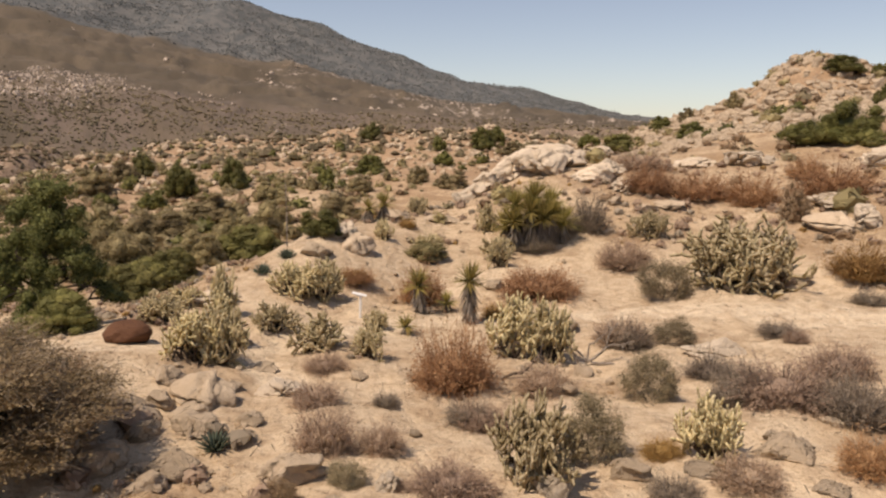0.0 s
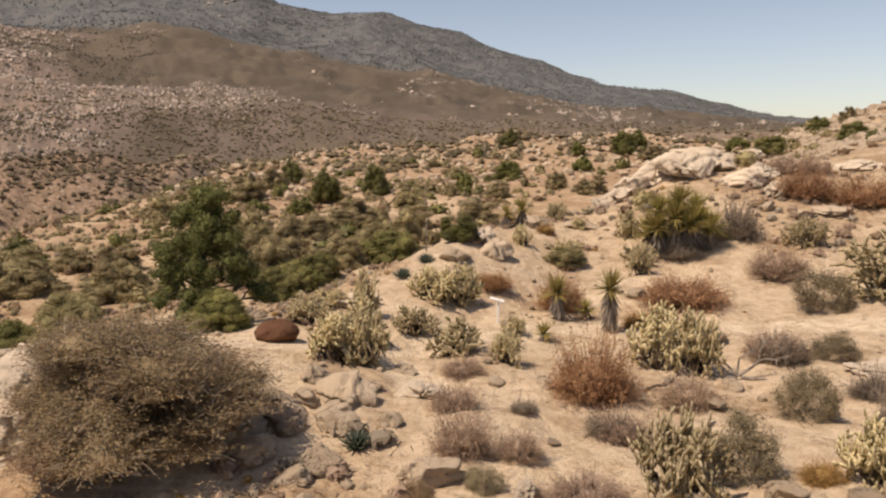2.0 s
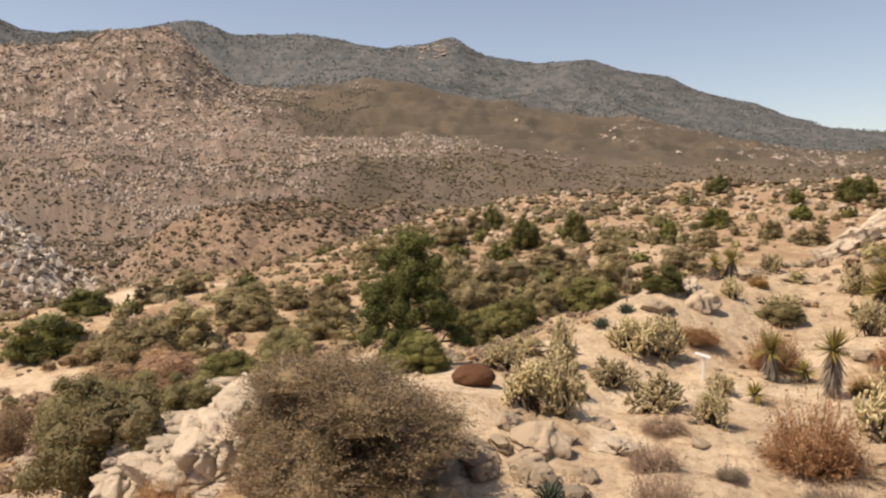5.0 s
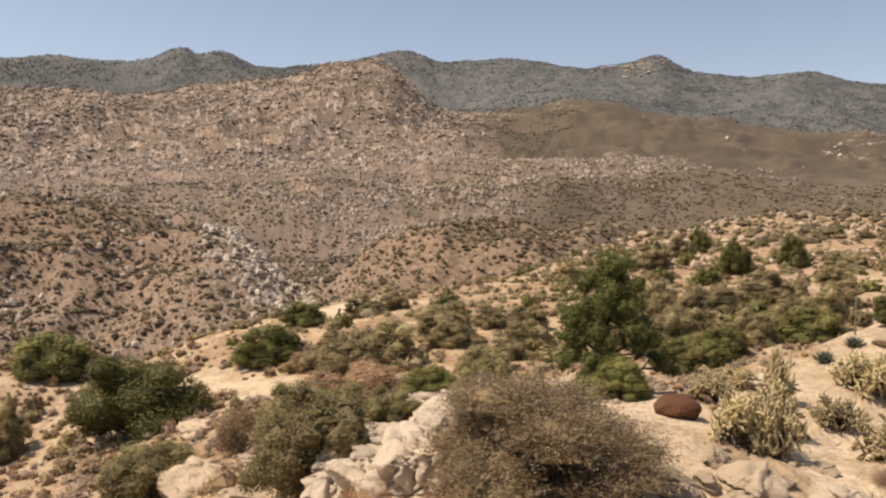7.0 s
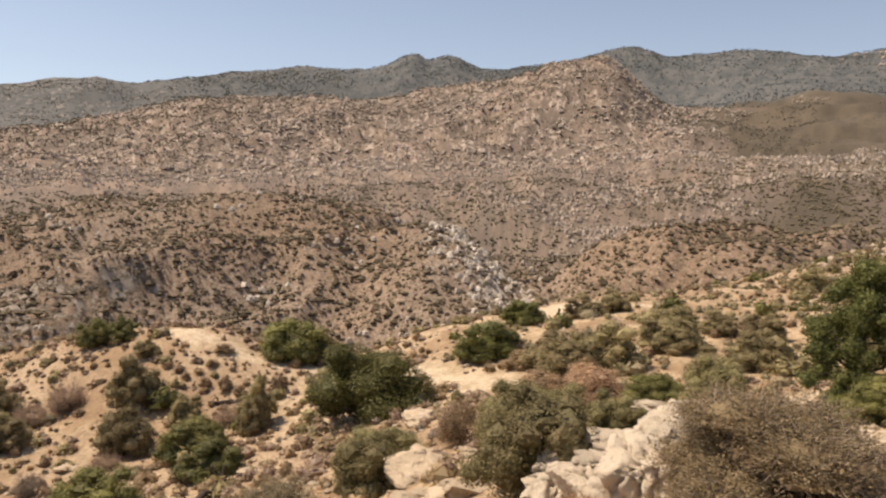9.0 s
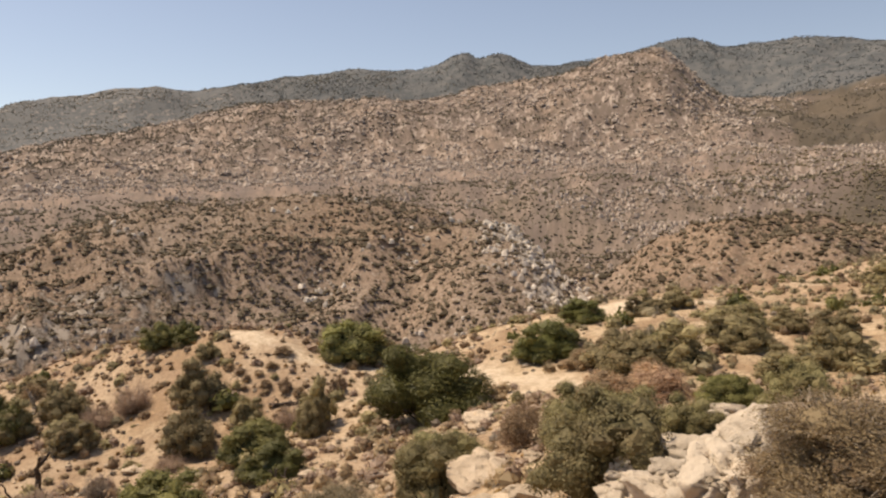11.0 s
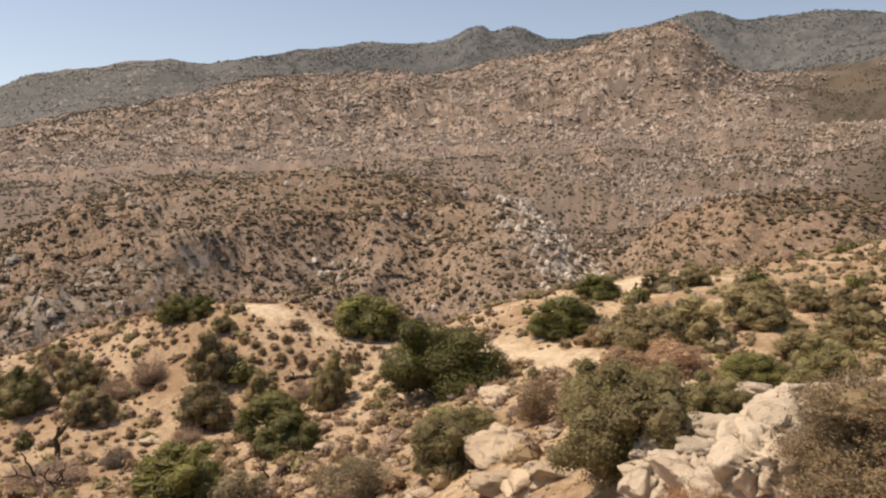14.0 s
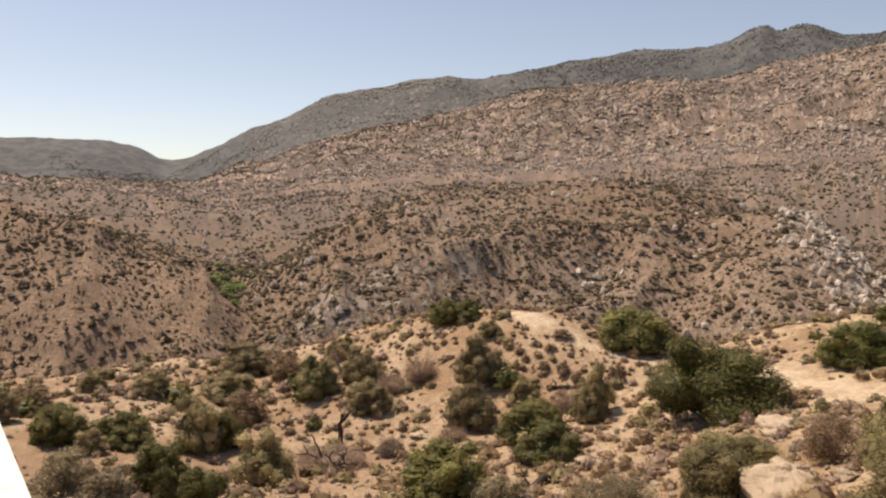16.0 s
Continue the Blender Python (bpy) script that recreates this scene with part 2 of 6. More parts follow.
def noise_node(nt, vec, scale, detail=4.0, rough=0.55):
    n = nt.nodes.new("ShaderNodeTexNoise")
    n.inputs["Scale"].default_value, n.inputs["Detail"].default_value, n.inputs["Roughness"].default_value = scale, detail, rough
    nt.links.new(vec, n.inputs["Vector"])
    return n.outputs["Fac"]


def dots(nt, vec, scale):
    n = nt.nodes.new("ShaderNodeTexVoronoi")
    n.inputs["Scale"].default_value = scale
    nt.links.new(vec, n.inputs["Vector"])
    return n


def calc(nt, op, a, b=0.0, c=0.0, clamp=False):
    n = nt.nodes.new("ShaderNodeMath")
    n.operation, n.use_clamp = op, clamp
    for s, v in zip(n.inputs, (a, b, c)):
        if isinstance(v, (int, float)):
            s.default_value = v
        else:
            nt.links.new(v, s)
    return n.outputs[0]


def ramp(nt, fac, lo, hi):
    """0 below lo, 1 above hi."""
    n = nt.nodes.new("ShaderNodeMapRange")
    n.interpolation_type = "SMOOTHSTEP"
    for k, v in (("Value", fac), ("From Min", lo), ("From Max", hi)):
        if isinstance(v, (int, float)):
            n.inputs[k].default_value = v
        else:
            nt.links.new(v, n.inputs[k])
    return n.outputs[0]


def blend(nt, fac, a, b):
    n = nt.nodes.new("ShaderNodeMix")
    n.data_type = "RGBA"
    for s, v in ((n.inputs[0], fac), (n.inputs[6], a), (n.inputs[7], b)):
        if isinstance(v, tuple):
            s.default_value = (*v, 1)
        elif isinstance(v, (int, float)):
            s.default_value = v
        else:
            nt.links.new(v, s)
    return n.outputs[2]


def bump(nt, b, hgt, dist, strength=0.6):
    n = nt.nodes.new("ShaderNodeBump")
    n.inputs["Strength"].default_value, n.inputs["Distance"].default_value = strength, dist
    nt.links.new(hgt, n.inputs["Height"])
    nt.links.new(n.outputs[0], b.inputs["Normal"])


def place(nt):
    return nt.nodes.new("ShaderNodeTexCoord").outputs["Object"]


def ground_material():
    m, nt, b = nodes_of("desert_soil", 0.95)
    p = place(nt)
    att = nt.nodes.new("ShaderNodeAttribute")
    att.attribute_name = "cover"
    sep = nt.nodes.new("ShaderNodeSeparateColor")
    nt.links.new(att.outputs["Color"], sep.inputs[0])
    bare, brush, rocky, wood = sep.outputs[0], sep.outputs[1], sep.outputs[2], att.outputs["Alpha"]
    n1 = noise_node(nt, p, 0.3, 6, 0.6)
    n2 = noise_node(nt, p, 2.2, 6, 0.68)
    n3 = noise_node(nt, p, 18.0, 4, 0.75)
    big = noise_node(nt, p, 0.012, 5, 0.6)
    soil = blend(nt, ramp(nt, n1, 0.4, 0.62), (0.41, 0.272, 0.158), (0.61, 0.452, 0.288))
    litter = calc(nt, "MULTIPLY", ramp(nt, n2, 0.5, 0.66), calc(nt, "SUBTRACT", 1.0, calc(nt, "MULTIPLY", bare, 0.6)))
    soil = blend(nt, calc(nt, "MULTIPLY", litter, 0.85), soil, (0.28, 0.185, 0.115))
    soil = blend(nt, bare, soil, blend(nt, ramp(nt, n2, 0.4, 0.65), (0.79, 0.645, 0.465), (0.63, 0.475, 0.32)))
    mott = noise_node(nt, p, 0.75, 7, 0.75)
    soil = blend(nt, calc(nt, "MULTIPLY", ramp(nt, mott, 0.5, 0.62), calc(nt, "SUBTRACT", 0.62, calc(nt, "MULTIPLY", bare, 0.4))), soil, (0.29, 0.185, 0.108))
    soil = blend(nt, calc(nt, "MULTIPLY", calc(nt, "MULTIPLY", wood, 0.8), calc(nt, "SUBTRACT", 1.0, bare)), soil, (0.36, 0.235, 0.15))
    clod = noise_node(nt, p, 5.5, 5, 0.7)
    soil = blend(nt, calc(nt, "MULTIPLY", ramp(nt, clod, 0.54, 0.64), 0.45), soil, (0.27, 0.175, 0.105))
    # grit: dark and pale flecks
    soil = blend(nt, calc(nt, "MULTIPLY", ramp(nt, n3, 0.56, 0.68), 0.6), soil, (0.20, 0.135, 0.085))
    soil = blend(nt, calc(nt, "MULTIPLY", calc(nt, "SUBTRACT", 1.0, ramp(nt, n3, 0.32, 0.42)), 0.6), soil, (0.56, 0.45, 0.33))
    # slopes across the gorge: brown and reddish soil, greyed a little to imitate haze
    far_off = ramp(nt, brush, 0.65, 0.9)
    hills = blend(nt, ramp(nt, big, 0.4, 0.62), (0.235, 0.168, 0.12), (0.315, 0.237, 0.18))
    hills = blend(nt, calc(nt, "MULTIPLY", wood, 0.6), hills, (0.33, 0.215, 0.14))
    grit = noise_node(nt, p, 0.7, 6, 0.72)
    hills = blend(nt, calc(nt, "MULTIPLY", ramp(nt, grit, 0.5, 0.62), 0.7), hills, (0.15, 0.105, 0.07))
    hills = blend(nt, calc(nt, "MULTIPLY", calc(nt, "SUBTRACT", 1.0, ramp(nt, grit, 0.36, 0.44)), 0.7), hills, (0.42, 0.33, 0.225))
    # small plants and stones, too far off to tell apart
    jag = calc(nt, "MULTIPLY", noise_node(nt, p, 2.6, 4, 0.7), 0.55)
    tuft = calc(nt, "SUBTRACT", 1.0, ramp(nt, calc(nt, "ADD", dots(nt, p, 0.62).outputs["Distance"], jag), 0.48, 0.62))
    hills = blend(nt, calc(nt, "MULTIPLY", tuft, 0.85), hills, (0.13, 0.098, 0.06))
    shift = nt.nodes.new("ShaderNodeVectorMath")
    nt.links.new(p, shift.inputs[0])
    shift.inputs[1].default_value = (31.7, 12.3, 5.1)
    chip = calc(nt, "SUBTRACT", 1.0, ramp(nt, calc(nt, "ADD", dots(nt, shift.outputs[0], 0.5).outputs["Distance"], jag), 0.40, 0.5))
    hills = blend(nt, calc(nt, "MULTIPLY", chip, 0.9), hills, (0.46, 0.39, 0.32))
    hills = blend(nt, calc(nt, "MULTIPLY", ramp(nt, noise_node(nt, p, 0.13, 6, 0.7), 0.45, 0.65), 0.6), hills, (0.18, 0.13, 0.09))
    # the mountainsides: soil and outcrops in ribs that run down the slope, soil lightened for haze
    fall = nt.nodes.new("ShaderNodeAttribute")
    fall.attribute_name = "ribs"
    q = fall.outputs["Vector"]
    rib, rib2, chip2 = noise_node(nt, q, 0.045, 6, 0.66), noise_node(nt, q, 0.012, 3, 0.5), noise_node(nt, q, 0.13, 5, 0.72)
    broad = blend(nt, ramp(nt, rib2, 0.38, 0.62), (0.192, 0.144, 0.116), (0.292, 0.212, 0.160))
    broad = blend(nt, calc(nt, "MULTIPLY", ramp(nt, rib, 0.44, 0.6), 0.7), broad, (0.152, 0.117, 0.092))
    broad = blend(nt, calc(nt, "MULTIPLY", ramp(nt, chip2, 0.52, 0.62), 0.55), broad, (0.135, 0.113, 0.08))
    stony = calc(nt, "ADD", calc(nt, "MULTIPLY", rib, 0.5), calc(nt, "MULTIPLY", chip2, 0.5))
    stony = calc(nt, "MULTIPLY", calc(nt, "SUBTRACT", 1.0, ramp(nt, stony, 0.415, 0.475)), calc(nt, "MULTIPLY", far_off, ramp(nt, rocky, 0.4, 0.75)))
    hills = blend(nt, far_off, hills, broad)
    soil = blend(nt, ramp(nt, brush, 0.1, 0.6), soil, hills)
    # pale outcrops in patches
    rk = noise_node(nt, p, 0.03, 6, 0.68)
    rk2 = noise_node(nt, p, 0.17, 7, 0.72)
    # bare rock where the slopes are steep
    up_ = nt.nodes.new("ShaderNodeSeparateXYZ")
    nt.links.new(nt.nodes.new("ShaderNodeNewGeometry").outputs["Normal"], up_.inputs[0])
    steep = calc(nt, "MULTIPLY", calc(nt, "SUBTRACT", 1.0, ramp(nt, up_.outputs[2], 0.62, 0.84)), ramp(nt, brush, 0.3, 0.55))
    lim = calc(nt, "SUBTRACT", calc(nt, "SUBTRACT", 0.78, calc(nt, "MULTIPLY", rocky, 0.36)), calc(nt, "MULTIPLY", steep, 0.13))
    rmask = ramp(nt, calc(nt, "ADD", calc(nt, "MULTIPLY", rk, 0.45), calc(nt, "MULTIPLY", rk2, 0.55)), lim, calc(nt, "ADD", lim, 0.06))
    near_rock = calc(nt, "MULTIPLY", rmask, calc(nt, "SUBTRACT", 1.0, far_off))
    pale = blend(nt, ramp(nt, rocky, 0.86, 0.98), blend(nt, rk2, (0.22, 0.185, 0.15), (0.46, 0.395, 0.325)), blend(nt, rk2, (0.40, 0.34, 0.275), (0.66, 0.585, 0.49)))
    soil = blend(nt, calc(nt, "MULTIPLY", near_rock, 0.85), soil, pale)
    # pine woods and chaparral on the high slopes; haze is mixed into the pines' grey
    wm = calc(nt, "MULTIPLY", far_off, ramp(nt, calc(nt, "ADD", wood, calc(nt, "MULTIPLY", calc(nt, "SUBTRACT", rib2, 0.5), 0.5)), 0.2, 0.55))
    leafy = blend(nt, ramp(nt, rib2, 0.36, 0.64), (0.092, 0.073, 0.052), (0.134, 0.104, 0.073))
    leafy = blend(nt, calc(nt, "MULTIPLY", ramp(nt, chip2, 0.48, 0.62), 0.45), leafy, (0.078, 0.066, 0.046))
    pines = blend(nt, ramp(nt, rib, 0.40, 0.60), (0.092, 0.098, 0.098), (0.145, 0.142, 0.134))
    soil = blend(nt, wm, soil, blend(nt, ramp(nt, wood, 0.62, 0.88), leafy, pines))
    soil = blend(nt, calc(nt, "MULTIPLY", stony, 0.85), soil, blend(nt, chip2, (0.52, 0.43, 0.355), (0.36, 0.29, 0.235)))
    nt.links.new(soil, b.inputs["Base Color"])
    hgt = calc(nt, "ADD", calc(nt, "MULTIPLY", n2, 0.34), calc(nt, "MULTIPLY", n3, 0.06))
    hgt = calc(nt, "ADD", hgt, calc(nt, "MULTIPLY", calc(nt, "MULTIPLY", near_rock, 3.0), brush))
    hgt = calc(nt, "MULTIPLY", hgt, calc(nt, "SUBTRACT", 1.0, far_off))
    bump(nt, b, hgt, 1.0, 0.8)
    return m


def spur_line(r):
    """Bearing of the pale rocky spur at a distance."""
    return 49.8 + 5.0 * np.clip((r - 230) / 130, -0.3, 1.2)


def ground_cover(x, y, z):
    """Bare sand, brush, outcrops and woods, 0 to 1 each."""
    r = np.hypot(x, y)
    bear = np.degrees(np.arctan2(-x, y))
    step = lambda v, lo, hi: np.clip((v - lo) / (hi - lo), 0, 1)
    # the trail, the paths over the knoll and the flat
    def along(points, half):
        best = np.full(np.shape(x), 99.0)
        for (ax, ay), (bx, by) in zip(points, points[1:]):
            u = np.clip(((x - ax) * (bx - ax) + (y - ay) * (by - ay)) / ((bx - ax) ** 2 + (by - ay) ** 2), 0, 1)
            best = np.minimum(best, np.hypot(x - ax - u * (bx - ax), y - ay - u * (by - ay)))
        return step(half * (1 + 0.35 * fbm(x, y, 2.5, 2, 77)) - best, 0, half * 0.5)
    trail = along(((30, 14), (11.9, 20.5), (8.3, 21.7), (4.4, 22.6), (1.1, 23.0), (-1.3, 21.3), (-3.2, 19.2), (-4.8, 18.2), (-6.3, 17.0), (-7.2, 16.2), (-8.6, 17.6)), 1.15)
    trail = np.maximum(trail, along(((-4.6, 17.6), (-3.4, 16.0), (-3.2, 15.0)), 0.9))
    knoll = along(((-76, 20.5), (-72.2, 21.4), (-68.0, 22.4), (-65.0, 24.3), (-60.7, 28.5), (-56, 31.5), (-48.5, 32.3), (-42.9, 31.0), (-38.5, 31.5), (-36, 33.0), (-36.8, 41.5)), 1.7)
    knoll = np.maximum(0.85 * knoll, 0.4 * along(((-80.5, 10.5), (-72.2, 8.9), (-66.8, 7.7), (-61.7, 5.4), (-59.2, 1.8)), 3.4))
    patch = step(fbm(x, y, 13, 4, 41), 0.0, 0.45) * step(r, 26, 38) * (1 - step(r, 95, 130)) * (0.35 + 0.6 * step(56 - bear, 0, 8)) * (0.3 + 0.7 * step(bear, 28, 36))
    slope = (0.62 + 0.04 * step(r, 17, 22) - 0.24 * step(r, 27, 33)) * step(bear, -80, -55) * step(44 - r, 0, 8) * step(38 - bear, 0, 8) * np.clip(0.9 + fbm(x, y, 4, 3, 43), 0, 1)
    bare = np.clip(np.maximum(np.maximum(trail, knoll), np.maximum(patch, slope)), 0, 1)
    brush = step(r, 110, 240) * 0.6 + np.maximum(step(r, 480, 640), step(r, 400, 470) * step(bear, 27, 31) * (1 - step(bear, 57, 62))) * 0.34
    # outcrops: the white spur in the gorge, the cliffs, the bench and the rocky mountain
    rocky = step(r, 150, 300) * 0.25 + step(r, 1000, 1250) * 0.33 * step(bear, 33, 40)
    rocky = rocky + step(r, 680, 720) * (1 - step(r, 1100, 1300)) * 0.10 * step(bear, 12, 26) + step(r, 700, 900) * 0.12
    rocky = rocky + step(r, 450, 500) * (1 - step(r, 700, 760)) * step(bear, 30, 36) * (1 - step(bear, 56, 60)) * 0.25
    rocky = rocky + 0.8 * np.exp(-((bear - spur_line(r)) / 2.6) ** 2) * step(r, 180, 240) * (1 - step(r, 400, 460))
    rocky = rocky + 0.58 * step(bear, 72, 80) * (1 - step(bear, 90, 96)) * step(r, 180, 210) * (1 - step(r, 280, 330))
    rocky = rocky + (1 - step(r, 110, 140)) * step(r, 60, 85) * step(-bear, 12, 18) * 0.6
    # the left far ridge gets extra pale rock that stands in for haze
    rocky = rocky * (1 - step(r, 2500, 2800) * 0.6) + 0.3 * step(r, 2450, 2700) * step(bear, 60, 74) * (1 - step(bear, 92, 97))
    rocky = rocky + 0.42 * np.exp(-((bear - 29.5) / 6) ** 2) * step(r, 720, 760) * (1 - step(r, 1150, 1300))
    rocky = rocky + 0.34 * step(fbm(x, y, 260, 3, 33), 0.0, 0.35) * (1 - step(bear, 14, 20)) * step(r, 900, 1000) * (1 - step(r, 2500, 2800))
    # beyond 2450 m all ridges take the pines' hazy grey
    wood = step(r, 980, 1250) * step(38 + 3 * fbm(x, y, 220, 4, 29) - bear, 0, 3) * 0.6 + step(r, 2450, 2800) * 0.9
    wood = wood + 0.4 * step(r, 440, 560) * (1 - step(r, 980, 1250)) * step(34 - bear, 0, 5)
    wood = wood + 0.3 * step(r, 430, 470) * (1 - step(r, 660, 720)) * step(bear, 27, 31) * (1 - step(bear, 55, 60))
    wood = wood + 0.9 * step(r, 180, 220) * (1 - step(r, 340, 420)) * step(bear, 95, 99)
    wood = wood + (1 - step(r, 400, 480)) * step(r, 180, 260) * step(bear, 26, 30) * (1 - step(bear, 45, 48))
    wood = wood + 0.7 * step(fbm(x, y, 75, 3, 47), 0.0, 0.35) * step(r, 200, 260) * (1 - step(r, 430, 480)) * step(bear, 56, 60)
    wood = np.minimum(wood, np.where((r > 430) & (r < 2300), 0.6, 1.0))
    # litter and brown crust on the knoll and the stony mounds
    wood = wood + 0.7 * step(r, 72, 95) * (1 - step(r, 150, 180)) * (1 - step(bear, 40, 52)) * step(bear, -44, -38)
    wood = wood + 0.75 * step(r, 30, 42) * (1 - step(r, 105, 125)) * step(bear, 54, 62) * np.clip(0.75 + 0.6 * fbm(x, y, 9, 3, 53), 0, 1)
    return np.stack([bare, np.clip(brush, 0, 1), np.clip(rocky, 0, 1), np.clip(wood, 0, 1)], -1)


def mesh_from(name, verts, faces, mats=(), smooth=True):
    """A mesh from arrays: verts (n, 3), faces (m, 3 or 4)."""
    me = bpy.data.meshes.new(name)
    verts, faces = np.asarray(verts, np.float32), np.asarray(faces, np.int32)
    k = faces.shape[1]
    me.vertices.add(len(verts))
    me.vertices.foreach_set("co", verts.ravel())
    me.loops.add(faces.size)
    me.loops.foreach_set("vertex_index", faces.ravel())
    me.polygons.add(len(faces))
    me.polygons.foreach_set("loop_start", np.arange(0, faces.size, k, dtype=np.int32))
    me.polygons.foreach_set("use_smooth", np.full(len(faces), smooth))
    for m in mats:
        me.materials.append(m)
    me.update(calc_edges=True)
    return me


# ---- the ground: one sheet to the far ridges ----
def build_ground():
    fine = np.arange(-34, 113, 0.23)
    coarse = np.arange(113, 326 - 0.5, 2.4)
    az = np.radians(np.concatenate([fine, coarse]))
    rows = 360
    rad = np.exp(np.linspace(math.log(3.02), math.log(4853), rows)) - 3.0
    A, Rr = np.meshgrid(az, rad)
    x, y = -np.sin(A) * Rr, np.cos(A) * Rr
    z = np.stack([height(x[i], y[i]) for i in range(rows)])
    n = len(az)
    verts = np.stack([x, y, z], -1).reshape(-1, 3)
    i, j = np.meshgrid(np.arange(rows - 1), np.arange(n), indexing="ij")
    j2 = (j + 1) % n
    quads = np.stack([i * n + j, (i + 1) * n + j, (i + 1) * n + j2, i * n + j2], -1).reshape(-1, 4)
    me = mesh_from("ground", verts, quads[:, ::-1], [ground_material()])
    cov = ground_cover(x, y, z).reshape(-1, 4)
    at = me.attributes.new("cover", "FLOAT_COLOR", "POINT")
    at.data.foreach_set("color", cov.astype(np.float32).ravel())
    bear = np.arctan2(-x, y) % (2 * math.pi)
    fall = np.stack([bear * 1700, np.hypot(x, y) / 3.2, z / 2], -1).reshape(-1, 3)
    at = me.attributes.new("ribs", "FLOAT_VECTOR", "POINT")
    at.data.foreach_set("vector", fall.astype(np.float32).ravel())
    return tagged(new("ground", me), "dry sandy desert ground rising to brush-covered rocky mountains", "ground", kind="structure")


ground = build_ground()


# ---- materials of plants and stones ----
def leaf_material(name, dark, light, dry=(0.2, 0.15, 0.1), dryness=0.15, rough=0.65):
    m, nt, b = nodes_of(name, rough)
    g = nt.nodes.new("ShaderNodeNewGeometry")
    o = nt.nodes.new("ShaderNodeObjectInfo")
    p = place(nt)
    c = blend(nt, g.outputs["Random Per Island"], dark, light)
    c = blend(nt, calc(nt, "MULTIPLY", ramp(nt, noise_node(nt, p, 3.0, 3), 0.5, 0.75), dryness * 2.5), c, dry)
    tint = nt.nodes.new("ShaderNodeHueSaturation")
    nt.links.new(c, tint.inputs["Color"])
    nt.links.new(calc(nt, "ADD", 0.78, calc(nt, "MULTIPLY", o.outputs["Random"], 0.45)), tint.inputs["Value"])
    nt.links.new(calc(nt, "ADD", 0.488, calc(nt, "MULTIPLY", o.outputs["Random"], 0.014)), tint.inputs["Hue"])
    nt.links.new(tint.outputs[0], b.inputs["Base Color"])
    # thin leaves let some light through
    thin = nt.nodes.new("ShaderNodeBsdfTranslucent")
    nt.links.new(tint.outputs[0], thin.inputs["Color"])
    both = nt.nodes.new("ShaderNodeMixShader")
    both.inputs[0].default_value = 0.38
    nt.links.new(b.outputs[0], both.inputs[1])
    nt.links.new(thin.outputs[0], both.inputs[2])
    nt.links.new(both.outputs[0], nt.nodes["Material Output"].inputs["Surface"])
    return m


def island_material(name, dark, light):
    """A dry dull surface whose tone differs from piece to piece."""
    m, nt, b = nodes_of(name, 0.95)
    g = nt.nodes.new("ShaderNodeNewGeometry")
    c = blend(nt, g.outputs["Random Per Island"], dark, light)
    n = noise_node(nt, place(nt), 0.9, 4, 0.65)
    nt.links.new(blend(nt, calc(nt, "MULTIPLY", ramp(nt, n, 0.45, 0.65), 0.5), c, dark), b.inputs["Base Color"])
    return m


def bark_material(name, dark, light):
    m, nt, b = nodes_of(name, 0.9)
    p = place(nt)
    n = noise_node(nt, p, 14, 5, 0.7)
    nt.links.new(blend(nt, ramp(nt, n, 0.35, 0.65), dark, light), b.inputs["Base Color"])
    bump(nt, b, n, 0.02)
    return m


def stone_material(name, pale, mid, dark, cracked=0.6):
    m, nt, b = nodes_of(name, 0.92)
    p = place(nt)
    o = nt.nodes.new("ShaderNodeObjectInfo")
    wide, fine, speck = noise_node(nt, p, 1.3, 6, 0.62), noise_node(nt, p, 9, 6, 0.7), noise_node(nt, p, 60, 2, 0.6)
    c = blend(nt, ramp(nt, wide, 0.35, 0.65), mid, pale)
    c = blend(nt, calc(nt, "MULTIPLY", ramp(nt, noise_node(nt, p, 2.6, 7, 0.7), 0.54, 0.66), 0.42), c, dark)
    c = blend(nt, calc(nt, "MULTIPLY", ramp(nt, fine, 0.55, 0.72), 0.5), c, dark)
    c = blend(nt, calc(nt, "MULTIPLY", ramp(nt, speck, 0.55, 0.7), 0.35), c, dark)
    # fracture lines
    bent = nt.nodes.new("ShaderNodeVectorMath")
    bent.operation = "MULTIPLY_ADD"
    wob = nt.nodes.new("ShaderNodeTexNoise")
    wob.inputs["Scale"].default_value, wob.inputs["Detail"].default_value = 3.0, 4.0
    nt.links.new(p, wob.inputs["Vector"])
    nt.links.new(wob.outputs["Color"], bent.inputs[0])
    bent.inputs[1].default_value = (0.4, 0.4, 0.4)
    nt.links.new(p, bent.inputs[2])
    cell = dots(nt, bent.outputs[0], 1.5)
    cell.feature = "DISTANCE_TO_EDGE"
    crack = calc(nt, "SUBTRACT", 1.0, ramp(nt, cell.outputs["Distance"], 0.008, 0.05))
    crack = calc(nt, "MULTIPLY", crack, calc(nt, "MULTIPLY", ramp(nt, wide, 0.45, 0.6), cracked))
    c = blend(nt, calc(nt, "MULTIPLY", crack, 0.8), c, tuple(v * 0.4 for v in dark))
    tint = nt.nodes.new("ShaderNodeHueSaturation")
    nt.links.new(c, tint.inputs["Color"])
    nt.links.new(calc(nt, "ADD", 0.82, calc(nt, "MULTIPLY", o.outputs["Random"], 0.3)), tint.inputs["Value"])
    nt.links.new(tint.outputs[0], b.inputs["Base Color"])
    bump(nt, b, calc(nt, "SUBTRACT", calc(nt, "ADD", calc(nt, "MULTIPLY", wide, 0.5), calc(nt, "MULTIPLY", fine, 0.4)), calc(nt, "MULTIPLY", crack, 0.35)), 0.3, 1.0)
    return m


